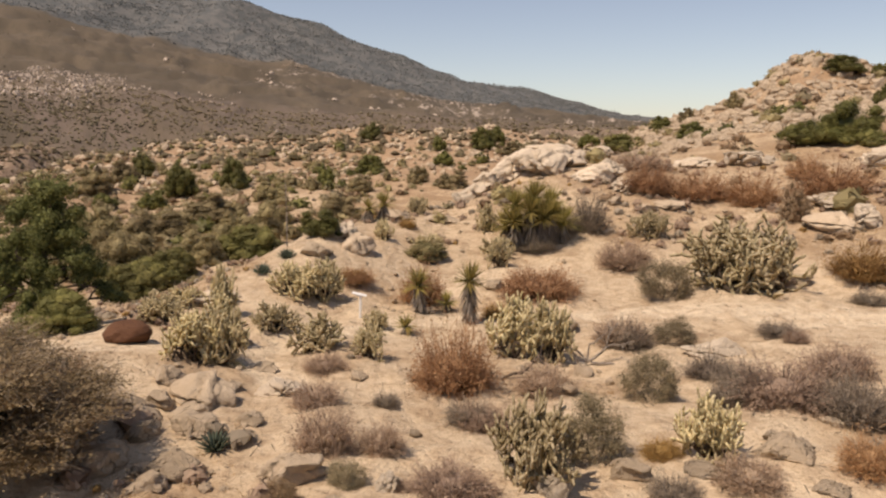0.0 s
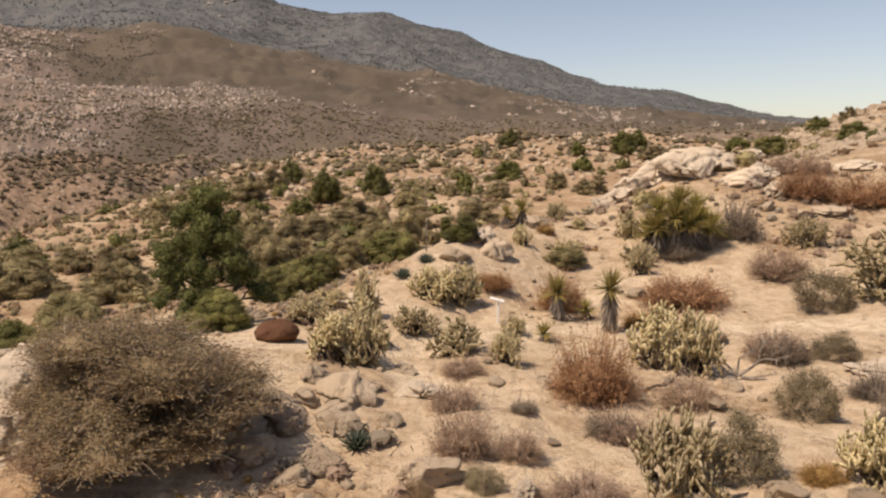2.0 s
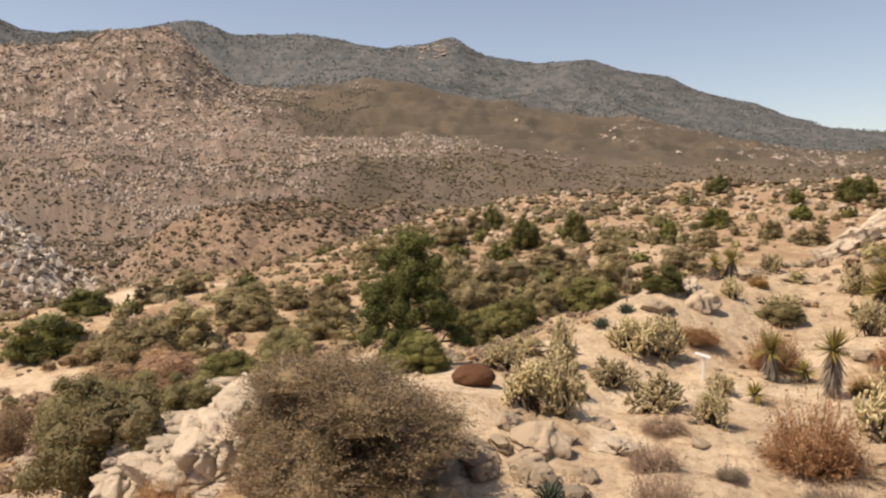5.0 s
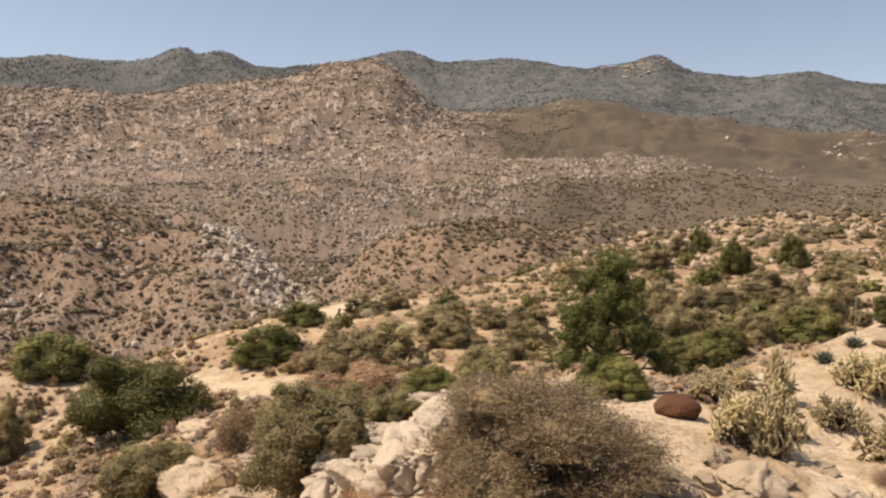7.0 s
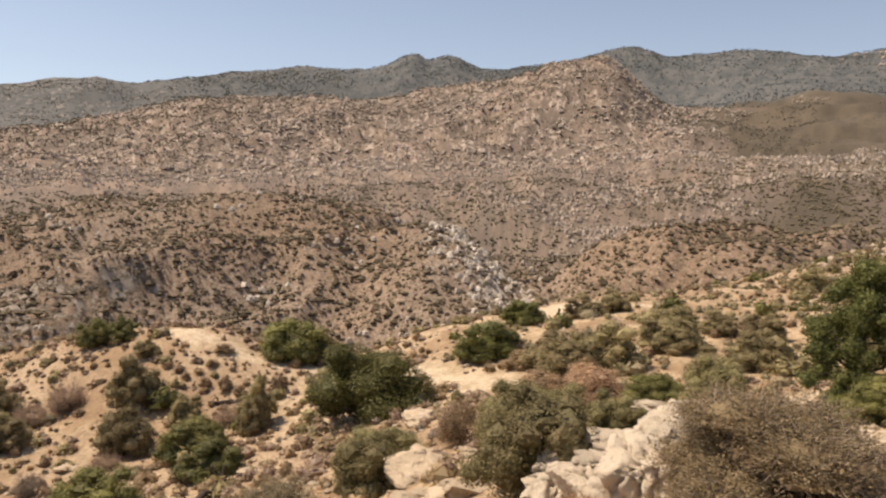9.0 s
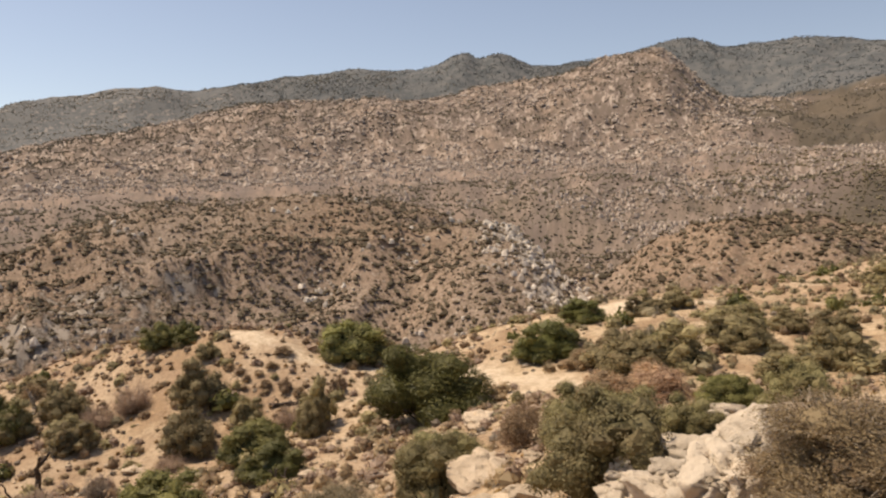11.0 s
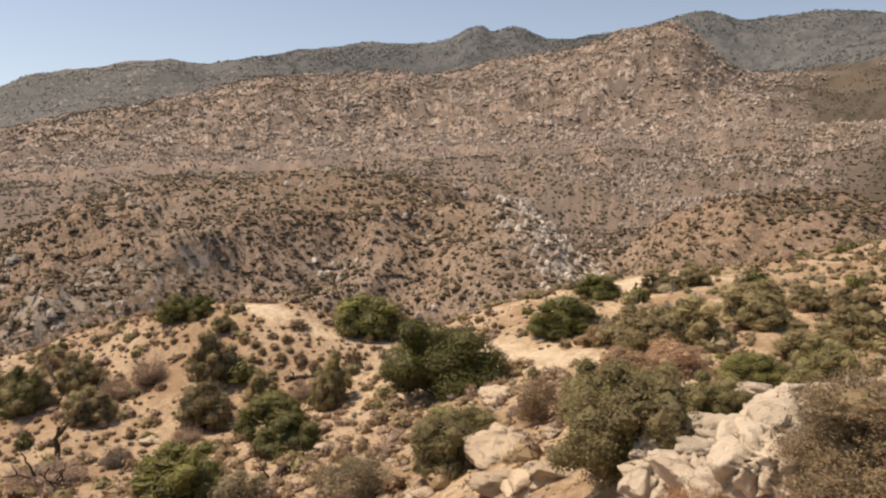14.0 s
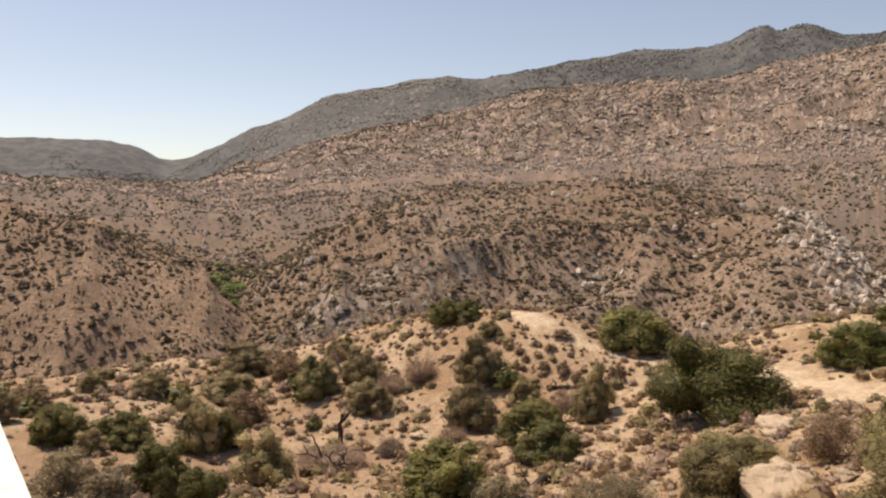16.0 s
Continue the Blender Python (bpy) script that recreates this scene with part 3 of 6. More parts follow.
M = {
    "deep_green": leaf_material("sugar_bush_leaf", (0.072, 0.078, 0.024), (0.25, 0.24, 0.075), dryness=0.05, rough=0.5),
    "olive": leaf_material("scrub_leaf", (0.165, 0.136, 0.066), (0.45, 0.375, 0.195), dry=(0.3, 0.2, 0.11)),
    "oak": leaf_material("scrub_oak_leaf", (0.135, 0.120, 0.052), (0.385, 0.335, 0.16), dry=(0.28, 0.2, 0.11)),
    "green": leaf_material("bright_scrub_leaf", (0.092, 0.094, 0.033), (0.29, 0.27, 0.092), dryness=0.12),
    "sage": leaf_material("sage_leaf", (0.19, 0.16, 0.095), (0.42, 0.35, 0.215)),
    "taupe": leaf_material("half_dry_leaf", (0.20, 0.142, 0.082), (0.45, 0.33, 0.195), dry=(0.28, 0.165, 0.09), dryness=0.3),
    "grey_bush": leaf_material("grey_bush_leaf", (0.195, 0.148, 0.074), (0.49, 0.385, 0.212), dry=(0.31, 0.19, 0.115), dryness=0.3),
    "rust": leaf_material("rust_twig", (0.32, 0.18, 0.085), (0.61, 0.395, 0.21), dry=(0.30, 0.18, 0.10)),
    "peach": leaf_material("peach_leaf", (0.35, 0.225, 0.13), (0.63, 0.445, 0.285), dry=(0.36, 0.25, 0.15)),
    "mauve": leaf_material("mauve_twig", (0.25, 0.175, 0.122), (0.55, 0.415, 0.30), dry=(0.30, 0.20, 0.14)),
    "ash": leaf_material("ash_twig", (0.18, 0.145, 0.105), (0.42, 0.35, 0.265), dry=(0.24, 0.17, 0.11)),
    "straw": leaf_material("straw_twig", (0.25, 0.15, 0.05), (0.50, 0.33, 0.13), dry=(0.22, 0.15, 0.09)),
    "pine": leaf_material("tree_leaf", (0.062, 0.076, 0.026), (0.23, 0.235, 0.082), dryness=0.08),
    "yucca": leaf_material("yucca_blade", (0.19, 0.175, 0.05), (0.54, 0.45, 0.155), dry=(0.3, 0.2, 0.1), dryness=0.25, rough=0.45),
    "thatch": leaf_material("dead_blade", (0.16, 0.13, 0.10), (0.42, 0.37, 0.31), dryness=0.1),
    "agave": leaf_material("agave_blade", (0.085, 0.115, 0.08), (0.20, 0.24, 0.18), dryness=0.02, rough=0.5),
    "cholla": leaf_material("cholla_joint", (0.46, 0.39, 0.205), (0.84, 0.73, 0.47), dry=(0.28, 0.2, 0.12), dryness=0.2),
    "cholla_old": leaf_material("old_cholla_stem", (0.06, 0.045, 0.035), (0.15, 0.115, 0.08)),
    "bark": bark_material("grey_bark", (0.07, 0.052, 0.038), (0.17, 0.135, 0.105)),
    "dead_wood": bark_material("dead_wood", (0.16, 0.13, 0.105), (0.36, 0.31, 0.26)),
    "dark_wood": bark_material("weathered_wood", (0.035, 0.025, 0.02), (0.11, 0.08, 0.06)),
    "granite": stone_material("granite", (0.68, 0.54, 0.39), (0.56, 0.435, 0.305), (0.36, 0.27, 0.19)),
    "pale_granite": stone_material("pale_granite", (0.73, 0.61, 0.47), (0.61, 0.50, 0.375), (0.42, 0.33, 0.235)),
    "canyon_leaf": leaf_material("canyon_tree_leaf", (0.13, 0.16, 0.055), (0.32, 0.37, 0.14), dryness=0.05),
    "red_stone": stone_material("red_stone", (0.24, 0.115, 0.065), (0.17, 0.08, 0.045), (0.09, 0.045, 0.03), 0.0),
}


def white_paint():
    m, nt, b = nodes_of("white_paint", 0.5)
    p = place(nt)
    n = noise_node(nt, p, 18, 5, 0.7)
    nt.links.new(blend(nt, ramp(nt, n, 0.55, 0.8), (0.80, 0.78, 0.74), (0.62, 0.58, 0.52)), b.inputs["Base Color"])
    bump(nt, b, n, 0.003)
    return m


M["white"] = white_paint()


# ---- shapes ----
class Heap:
    """Gathers corners and faces for one mesh of triangles."""

    def __init__(self):
        self.v, self.f, self.n = [], [], 0

    def put(self, v, f):
        self.v.append(np.asarray(v, float).reshape(-1, 3))
        self.f.append(np.asarray(f, int).reshape(-1, 3) + self.n)
        self.n += len(self.v[-1])

    def mesh(self, name, mat, smooth=False):
        return mesh_from(name, np.concatenate(self.v), np.concatenate(self.f), [mat], smooth)


def unit(v):
    return v / np.maximum(np.linalg.norm(v, axis=-1, keepdims=True), 1e-9)


def sphere_dirs(rng, n, up=None):
    d = unit(rng.normal(size=(n, 3)))
    if up is not None:
        d[:, 2] = np.abs(d[:, 2]) * up + (1 - up) * d[:, 2]
        d = unit(d)
    return d


def leaves(heap, at, facing, length, width, rng):
    """Pointed leaves at points, lying across the way that they face."""
    n = len(at)
    side = unit(np.cross(facing, unit(rng.normal(size=(n, 3)))))
    lead = np.cross(facing, side)
    L = (length * rng.uniform(0.6, 1.3, n))[:, None]
    W = (width * rng.uniform(0.6, 1.3, n))[:, None]
    v = np.stack([at - lead * L * 0.5 - side * W * 0.5, at - lead * L * 0.4 + side * W * 0.6, at + lead * L * 0.6], 1)
    heap.put(v, np.arange(n * 3))


def blades(heap, root, way, length, width, rng, sag=0.2, segs=2):
    """Tapered strips from roots along ways that sag towards the ground."""
    n = len(root)
    side = unit(np.cross(way, np.array([0, 0, 1.0]) + 0.3 * rng.normal(size=(n, 3))))
    L = np.broadcast_to(length, (n,))[:, None]
    W = np.broadcast_to(width, (n,))[:, None]
    rings = []
    for s in range(segs + 1):
        u = s / segs
        mid = root + way * L * u
        mid = mid + np.array([0, 0, -1.0]) * (sag * L * u * u)
        w = W * (1 - u) ** 0.7 * 0.5 if s < segs else W * 0.02
        rings += [mid - side * w, mid + side * w]
    v = np.stack(rings, 1)
    m = 2 * (segs + 1)
    k = np.arange(n)[:, None] * m
    f = []
    for s in range(segs):
        a = 2 * s
        f += [k + [a, a + 1, a + 3], k + [a, a + 3, a + 2]]
    heap.put(v, np.concatenate(f, 0))


def tubes(heap, p0, p1, r0, r1, sides=5):
    """Straight tapered rods."""
    p0, p1 = np.asarray(p0, float).reshape(-1, 3), np.asarray(p1, float).reshape(-1, 3)
    n = len(p0)
    r0, r1 = np.broadcast_to(r0, (n,))[:, None], np.broadcast_to(r1, (n,))[:, None]
    way = unit(p1 - p0)
    ref = np.where(np.abs(way[:, 2:3]) > 0.9, [[1.0, 0, 0]], [[0, 0, 1.0]])
    a = unit(np.cross(way, ref))
    b = np.cross(way, a)
    rings = []
    for p, r in ((p0, r0), (p1, r1)):
        for k in range(sides):
            t = 2 * math.pi * k / sides
            rings.append(p + (a * math.cos(t) + b * math.sin(t)) * r)
    rings += [p0 - way * r0 * 0.4, p1 + way * r1 * 0.5]
    v = np.stack(rings, 1)
    k = np.arange(n)[:, None] * (2 * sides + 2)
    f = []
    for s in range(sides):
        t = (s + 1) % sides
        f += [k + [s, t, sides + t], k + [s, sides + t, sides + s], k + [t, s, 2 * sides], k + [sides + s, sides + t, 2 * sides + 1]]
    heap.put(v, np.concatenate(f, 0))


def limb(heap, rng, p, way, length, r, depth, tips, wander=0.25, sides=5, spread=0.7, kids=3, steps=3):
    """A branch that wanders, thins and forks; gathers its tips."""
    for s in range(steps):
        q = p + way * length / steps
        tubes(heap, [p], [q], r * (1 - 0.25 * s / steps), r * (1 - 0.25 * (s + 1) / steps), sides)
        p = q
        way = unit(way + wander * rng.normal(size=3) + [0, 0, 0.05])
    if depth == 0:
        tips.append(p)
        return
    for k in range(kids):
        limb(heap, rng, p, unit(way + spread * rng.normal(size=3) + [0, 0, 0.1]), length * rng.uniform(0.55, 0.85), r * 0.62, depth - 1, tips, wander, sides, spread, kids, steps)


def cores(heap, rng, at, rad):
    """Rough inner lumps of clumps, so that one can't see through them."""
    ring = np.arange(6) * math.pi / 3
    base = np.concatenate([np.stack([np.cos(ring) * 0.85, np.sin(ring) * 0.85, 0 * ring - 0.35], 1), np.stack([np.cos(ring + 0.5) * 0.85, np.sin(ring + 0.5) * 0.85, 0 * ring + 0.35], 1), [[0, 0, 0.95]], [[0, 0, -0.9]]])
    tri = []
    for i in range(6):
        j = (i + 1) % 6
        tri += [[i, j, 6 + i], [j, 6 + j, 6 + i], [6 + i, 6 + j, 12], [j, i, 13]]
    m = len(at)
    v = base[None] * (1 + 0.25 * rng.normal(size=(m, 14, 3)).clip(-1.5, 1.5)) * rad[:, None, :] + at[:, None]
    heap.put(v, (np.array(tri)[None] + np.arange(m)[:, None, None] * 14).reshape(-1, 3))


def sweep(heap, pts, rad, sides=8):
    """One closed tapering trunk through points."""
    pts = np.asarray(pts, float)
    n = len(pts)
    way = unit(np.gradient(pts, axis=0))
    a = unit(np.cross(way, [0.1, 0.2, 1.0]))
    b = np.cross(way, a)
    v = [pts[i] + (a[i] * math.cos(2 * math.pi * k / sides) + b[i] * math.sin(2 * math.pi * k / sides)) * rad[i] for i in range(n) for k in range(sides)]
    v += [pts[0], pts[-1]]
    f = []
    for k in range(sides):
        j = (k + 1) % sides
        for i in range(n - 1):
            o = i * sides
            f += [[o + k, o + j, o + sides + j], [o + k, o + sides + j, o + sides + k]]
        f += [[j, k, n * sides], [(n - 1) * sides + k, (n - 1) * sides + j, n * sides + 1]]
    heap.put(v, f)


def part(name, me, parent, label="", kind=""):
    ob = new(name, me)
    ob.parent = parent
    tagged(ob, kind=kind)
    if label:
        ob["label"] = label
    return ob


def thing(name, label, category, group=""):
    return tagged(new(name), label, category, group)


def bush_kind(name, label, leaf, seed, count=1500, size=0.045, lobes=26, open_=0.16, solid=0.8, stem="bark", puff=1.0):
    """A round shrub 1 wide and 1 high: stems from one root, and leaves in clumps round them."""
    rng = np.random.RandomState(seed)
    ob = thing(name, label, "shrub")
    wood, tips = Heap(), []
    for k in range(5):
        a = 2 * math.pi * (k + rng.rand()) / 5
        way = unit(np.array([math.cos(a) * 0.8, math.sin(a) * 0.8, rng.uniform(0.5, 1.2)]))
        limb(wood, rng, np.array([math.cos(a), math.sin(a), 0]) * 0.04, way, 0.26, 0.013, 2, tips, 0.2, 3, 0.55, 2, 2)
    leaf_heap = Heap()
    d = sphere_dirs(rng, lobes, 1.0)
    d[: lobes // 3, 2] *= 0.25
    d = unit(d)
    around_ = np.arctan2(d[:, 1], d[:, 0])
    reach = rng.uniform(0.7, 1.0, lobes) * (1 + 0.16 * np.sin(3 * around_ + seed) + 0.08 * np.sin(7 * around_ + 2 * seed))
    c = d * np.stack([0.4 * reach, 0.4 * reach, 0.80 * reach], 1)
    c[:, 2] = 0.08 + 0.77 * reach * np.maximum(d[:, 2], 0) ** 0.8
    rad = rng.uniform(0.095, 0.17, lobes)[:, None] * np.array([1, 1, 1.15]) * puff
    if solid:
        cores(leaf_heap, rng, c, rad * solid)
        cores(leaf_heap, rng, np.array([[0, 0, 0.36], [0.14, 0.05, 0.25], [-0.13, 0.08, 0.26], [0.0, -0.15, 0.25]]), np.array([[0.27, 0.27, 0.34], [0.2, 0.2, 0.25], [0.2, 0.2, 0.25], [0.2, 0.2, 0.25]]) * min(0.9, solid + 0.1))
    # leaves on the outside of the clumps only, where the light reaches
    k = rng.randint(0, lobes, count * (4 if solid else 1))
    o = sphere_dirs(rng, len(k))
    at = c[k] + o * rad[k] * rng.uniform(0.8 if solid else 0.1, 1.12, (len(k), 1))
    if solid:
        near_ = np.min(np.stack([np.linalg.norm((at - q) / r_, axis=1) + 9.0 * (k == i) for i, (q, r_) in enumerate(zip(c, rad))]), axis=0)
        keep = np.nonzero((near_ > 0.85) & (at[:, 2] > 0.01))[0][:count]
        at, o = at[keep], o[keep]
    at[:, 2] = np.maximum(at[:, 2], 0.01)
    leaves(leaf_heap, at, unit(o + (0.4 if solid else 0.6) * rng.normal(size=o.shape) + [0, 0, 0.3]), size, size * 0.6, rng)
    extra = int(count * open_)
    o = sphere_dirs(rng, extra, 1.0)
    at = o * rng.uniform(0.5, 0.98, (extra, 1)) * [0.44, 0.44, 0.85] + [0, 0, 0.04]
    leaves(leaf_heap, at, unit(rng.normal(size=(extra, 3))), size, size * 0.4, rng)
    part("woody_frame", wood.mesh("woody_frame", M[stem]), ob, kind="stuff")
    part("foliage", leaf_heap.mesh("foliage", M[leaf]), ob, kind="stuff")
    return ob


def twig_kind(name, label, leaf, seed, twigs=420, flecks=700, stem="bark"):
    """A dry shrub 1 wide and 1 high: a fan of fine twigs with seed heads."""
    rng = np.random.RandomState(seed)
    ob = thing(name, label, "shrub")
    h = Heap()
    a = rng.uniform(0, 2 * math.pi, twigs)
    tilt = np.arccos(rng.uniform(0.05, 1, twigs))
    way = np.stack([np.cos(a) * np.sin(tilt), np.sin(a) * np.sin(tilt), np.cos(tilt) + 0.12], 1)
    way = unit(way)
    root = np.stack([np.cos(a), np.sin(a), 0 * a], 1) * rng.uniform(0, 0.16, (twigs, 1))
    reach = 1 / np.sqrt((way[:, 0] ** 2 + way[:, 1] ** 2) / 0.5**2 + way[:, 2] ** 2 / 0.95**2)
    reach = reach * rng.uniform(0.6, 1.08, twigs) * (1 + 0.15 * np.sin(4 * a + seed))
    blades(h, root, way, reach, 0.015, rng, 0.08, 2)
    k = rng.randint(0, twigs, twigs * 3)
    u = rng.uniform(0.35, 0.9, (twigs * 3, 1))
    blades(h, root[k] + way[k] * reach[k][:, None] * u, unit(way[k] + 0.7 * rng.normal(size=(twigs * 3, 3))), 0.15, 0.012, rng, 0.05, 1)
    cores(h, rng, np.array([[0, 0, 0.2], [0.14, 0.1, 0.16], [-0.15, 0.06, 0.15], [0.02, -0.16, 0.16]]), np.array([[0.24, 0.24, 0.28]] + [[0.16, 0.16, 0.2]] * 3))
    part("twig_tangle", h.mesh("twig_tangle", M[leaf]), ob, kind="stuff")
    base = Heap()
    k = rng.randint(0, twigs, 170)
    blades(base, root[k], unit(way[k] + 0.15 * rng.normal(size=(170, 3))), reach[k] * rng.uniform(0.35, 0.75, 170), 0.022, rng, 0.05, 2)
    part("stem_base", base.mesh("stem_base", M["cholla_old"]), ob, "dark woody stems at the base", "stuff")
    h = Heap()
    k = rng.randint(0, twigs, flecks)
    at = root[k] + way[k] * reach[k][:, None] * rng.uniform(0.55, 1.05, (flecks, 1)) + 0.03 * rng.normal(size=(flecks, 3))
    at[:, 2] = np.maximum(at[:, 2], 0.02)
    leaves(h, at, unit(rng.normal(size=(flecks, 3))), 0.032, 0.02, rng)
    part("seed_crown", h.mesh("seed_crown", M[leaf]), ob, kind="stuff")
    return ob


def cholla_kind(seed, label="pale straw-coloured cholla cactus with dark old stems", spread=0.75, deep=5, thick=1.0, forks=0.5):
    """A jointed cactus about 1 wide and 1 high."""
    rng = np.random.RandomState(seed)
    ob = thing("cholla_cactus", label, "cactus")
    old, joints, spines = Heap(), Heap(), Heap()

    def grow(p, way, depth):
        n = rng.uniform(0.10, 0.17) * (0.55 + 0.45 * thick)
        q = p + way * n
        if depth < 3:
            tubes(old, [p], [q], (0.028 - 0.005 * depth) * thick, (0.024 - 0.004 * depth) * thick, 6)
        else:
            m = (p + q) / 2 + 0.01 * rng.normal(size=3)
            tubes(joints, [p, m], [m, q], np.array([0.015, 0.022]) * thick, np.array([0.024, 0.016]) * thick, 3)
            k = 5
            u = rng.uniform(0, 1, (k, 1))
            o = unit(rng.normal(size=(k, 3)))
            blades(spines, p + (q - p) * u, o, 0.05 * thick, 0.013 * thick, rng, 0, 1)
        if depth >= deep:
            return
        for _ in range(3 if 0 < depth < deep - 1 and rng.rand() < forks else 2 if depth < deep - 1 else rng.randint(0, 3)):
            grow(q, unit(way * 0.7 + spread * rng.normal(size=3) + [0, 0, 0.35]), depth + 1)
    for k in range(8):
        a = 2 * math.pi * (k + rng.rand() * 0.8) / 8
        grow(np.array([math.cos(a), math.sin(a), 0]) * rng.uniform(0.02, 0.2), unit(np.array([math.cos(a) * 0.7, math.sin(a) * 0.7, rng.uniform(0.3, 1.0)])), 0)
    allv = np.concatenate(joints.v)
    lo, hi = allv.min(0), allv.max(0)
    s = 1 / np.array([hi[0] - lo[0], hi[1] - lo[1], hi[2]])
    for heap_ in (old, joints, spines):
        heap_.v = [v * s for v in heap_.v]
    for heap_ in (old, joints, spines):
        for v in heap_.v:
            v[:, 2] = np.maximum(v[:, 2], -0.02)
    part("old_wood", old.mesh("old_wood", M["cholla_old"], True), ob, "dark woody old growth", "stuff")
    part("jointed_growth", joints.mesh("jointed_growth", M["cholla"], True), ob, kind="stuff")
    part("spine_cover", spines.mesh("spine_cover", M["cholla"]), ob, kind="stuff")
    return ob


def rosette(heap, rng, c, n, length, width, low=-0.25, sag=0.1, axis=(0, 0, 1)):
    a = rng.uniform(0, 2 * math.pi, n)
    zz = rng.uniform(low, 1, n)
    way = np.stack([np.cos(a) * np.sqrt(1 - zz * zz), np.sin(a) * np.sqrt(1 - zz * zz), zz], 1)
    way = unit(way + 0.5 * np.array(axis) * (zz[:, None] > 0.3))
    blades(heap, np.asarray(c) + way * 0.03, way, length * rng.uniform(0.75, 1.1, n), width, rng, sag, 2)


def yucca_kind(name, label, heads, seed, blade=0.45):
    """Yucca: heads are (x, y, height of the head, blades); each has a trunk under a skirt of dead blades."""
    rng = np.random.RandomState(seed)
    ob = thing(name, label, "yucca")
    for x, y, z, n in heads:
        h = Heap()
        tubes(h, [[x * 0.6, y * 0.6, -0.1]], [[x, y, z]], 0.07, 0.06, 8)
        part("trunk", h.mesh("trunk", M["bark"], True), ob)
        h = Heap()
        k = int(n * 1.3)
        a = rng.uniform(0, 2 * math.pi, k)
        hh = rng.uniform(0.25, 1.0, k)
        root = np.stack([x * (0.6 + 0.4 * hh) + 0.05 * np.cos(a), y * (0.6 + 0.4 * hh) + 0.05 * np.sin(a), z * hh], 1)
        way = unit(np.stack([np.cos(a) * 0.45, np.sin(a) * 0.45, -1 + 0 * a], 1) + 0.15 * rng.normal(size=(k, 3)))
        blades(h, root, way, np.minimum(blade * rng.uniform(0.6, 1.0, k), z * hh + 0.05), 0.075, rng, 0, 2)
        part("dead_skirt", h.mesh("dead_skirt", M["thatch"]), ob, "grey skirt of hanging dead leaves", "stuff")
        h = Heap()
        rosette(h, rng, (x, y, z), int(n * 1.5), blade, 0.046, -0.45, 0.06)
        part("leaf_head", h.mesh("leaf_head", M["yucca"]), ob, "yellow-green sword leaves", "stuff")
    return ob


def agave_kind():
    """A low rosette of stout leaves, 1 wide."""
    ob = thing("agave", "grey-green agave rosette in sandy soil", "agave")
    n = 42
    a = np.arange(n) * 2.39996
    u = np.arange(n) / n
    tilt = np.radians(78 - 62 * u)
    way = np.stack([np.cos(a) * np.sin(tilt), np.sin(a) * np.sin(tilt), np.cos(tilt)], 1)
    for k in range(n):
        h = Heap()
        L, W = 0.52 - 0.12 * u[k], 0.085
        side = unit(np.cross(way[k], [0, 0, 1.0]))
        nrm = np.cross(side, way[k])
        prof = ((0, 0.55), (0.35, 1.0), (0.7, 0.75), (1.0, 0.03))
        v = []
        for t, w in prof:
            m = way[k] * L * t + np.array([0, 0, 0.03 + 0.05 * t * t])
            v += [m - side * W * w * 0.5 + nrm * 0.012 * w, m + nrm * -0.012 * w, m + side * W * w * 0.5 + nrm * 0.012 * w, m + nrm * -0.03 * w]
        f = []
        for s in range(3):
            o = 4 * s
            for i in range(4):
                j = (i + 1) % 4
                f += [[o + i, o + j, o + 4 + j], [o + i, o + 4 + j, o + 4 + i]]
        h.put(v, f)
        part("leaf", h.mesh("leaf", M["agave"], True), ob)
    return ob


def ball(level):
    bm = bmesh.new()
    bmesh.ops.create_icosphere(bm, subdivisions=level, radius=1)
    v = np.array([q.co[:] for q in bm.verts])
    f = np.array([[q.index for q in p.verts] for p in bm.faces])
    bm.free()
    return v, f


BALL = {k: ball(k) for k in (1, 2, 4, 5)}


def lump(rng, level, cuts=10, rough=0.15, cracks=0):
    """A weathered boulder, 2 wide: a ball cut by planes, cracked and roughened."""
    v, f = BALL[level]
    v = v.copy()
    for _ in range(cuts):
        n = unit(rng.normal(size=3))
        d = rng.uniform(0.5, 0.85)
        over = v @ n - d
        v = v - np.outer(np.clip(over, 0, None) * 0.97, n)
    for _ in range(cracks):
        n = unit(rng.normal(size=3) * [1, 1, 0.6])
        d = rng.uniform(-0.35, 0.35)
        s = v @ n - d + 0.06 * grain(v[:, 0] * 3, v[:, 1] * 3 + v[:, 2] * 2, 4)
        v = v * (1 - 0.24 * np.exp(-(s / 0.045) ** 2))[:, None]
        v = v + np.outer(np.where(s > 0, 0.09, 0), unit(rng.normal(size=3)))
    o = rng.uniform(0, 50, 3)
    for size, amp in ((0.9, rough), (0.4, rough * 0.6), (0.15, rough * 0.45)):
        q = v / size + o
        v = v * (1 + amp * (grain(q[:, 0] + q[:, 2] * 0.7, q[:, 1] - q[:, 2] * 0.6, 8) + 0.5 * grain(q[:, 1], q[:, 2], 12))[:, None])
    return v, f


def boulder_kind(seed, mat, label):
    rng = np.random.RandomState(seed)
    v, f = lump(rng, 4, 2, 0.07) if mat == "red_stone" else lump(rng, 5 if mat == "pale_granite" else 4, 16 if mat == "pale_granite" else 13, 0.13, 5 if mat == "pale_granite" else 3)
    v = v / (v.max(0) - v.min(0))
    v[:, 2] -= v[:, 2].min()
    me = mesh_from("boulder", v, f, [M[mat]], True)
    return tagged(new("boulder", me), label, "boulder")


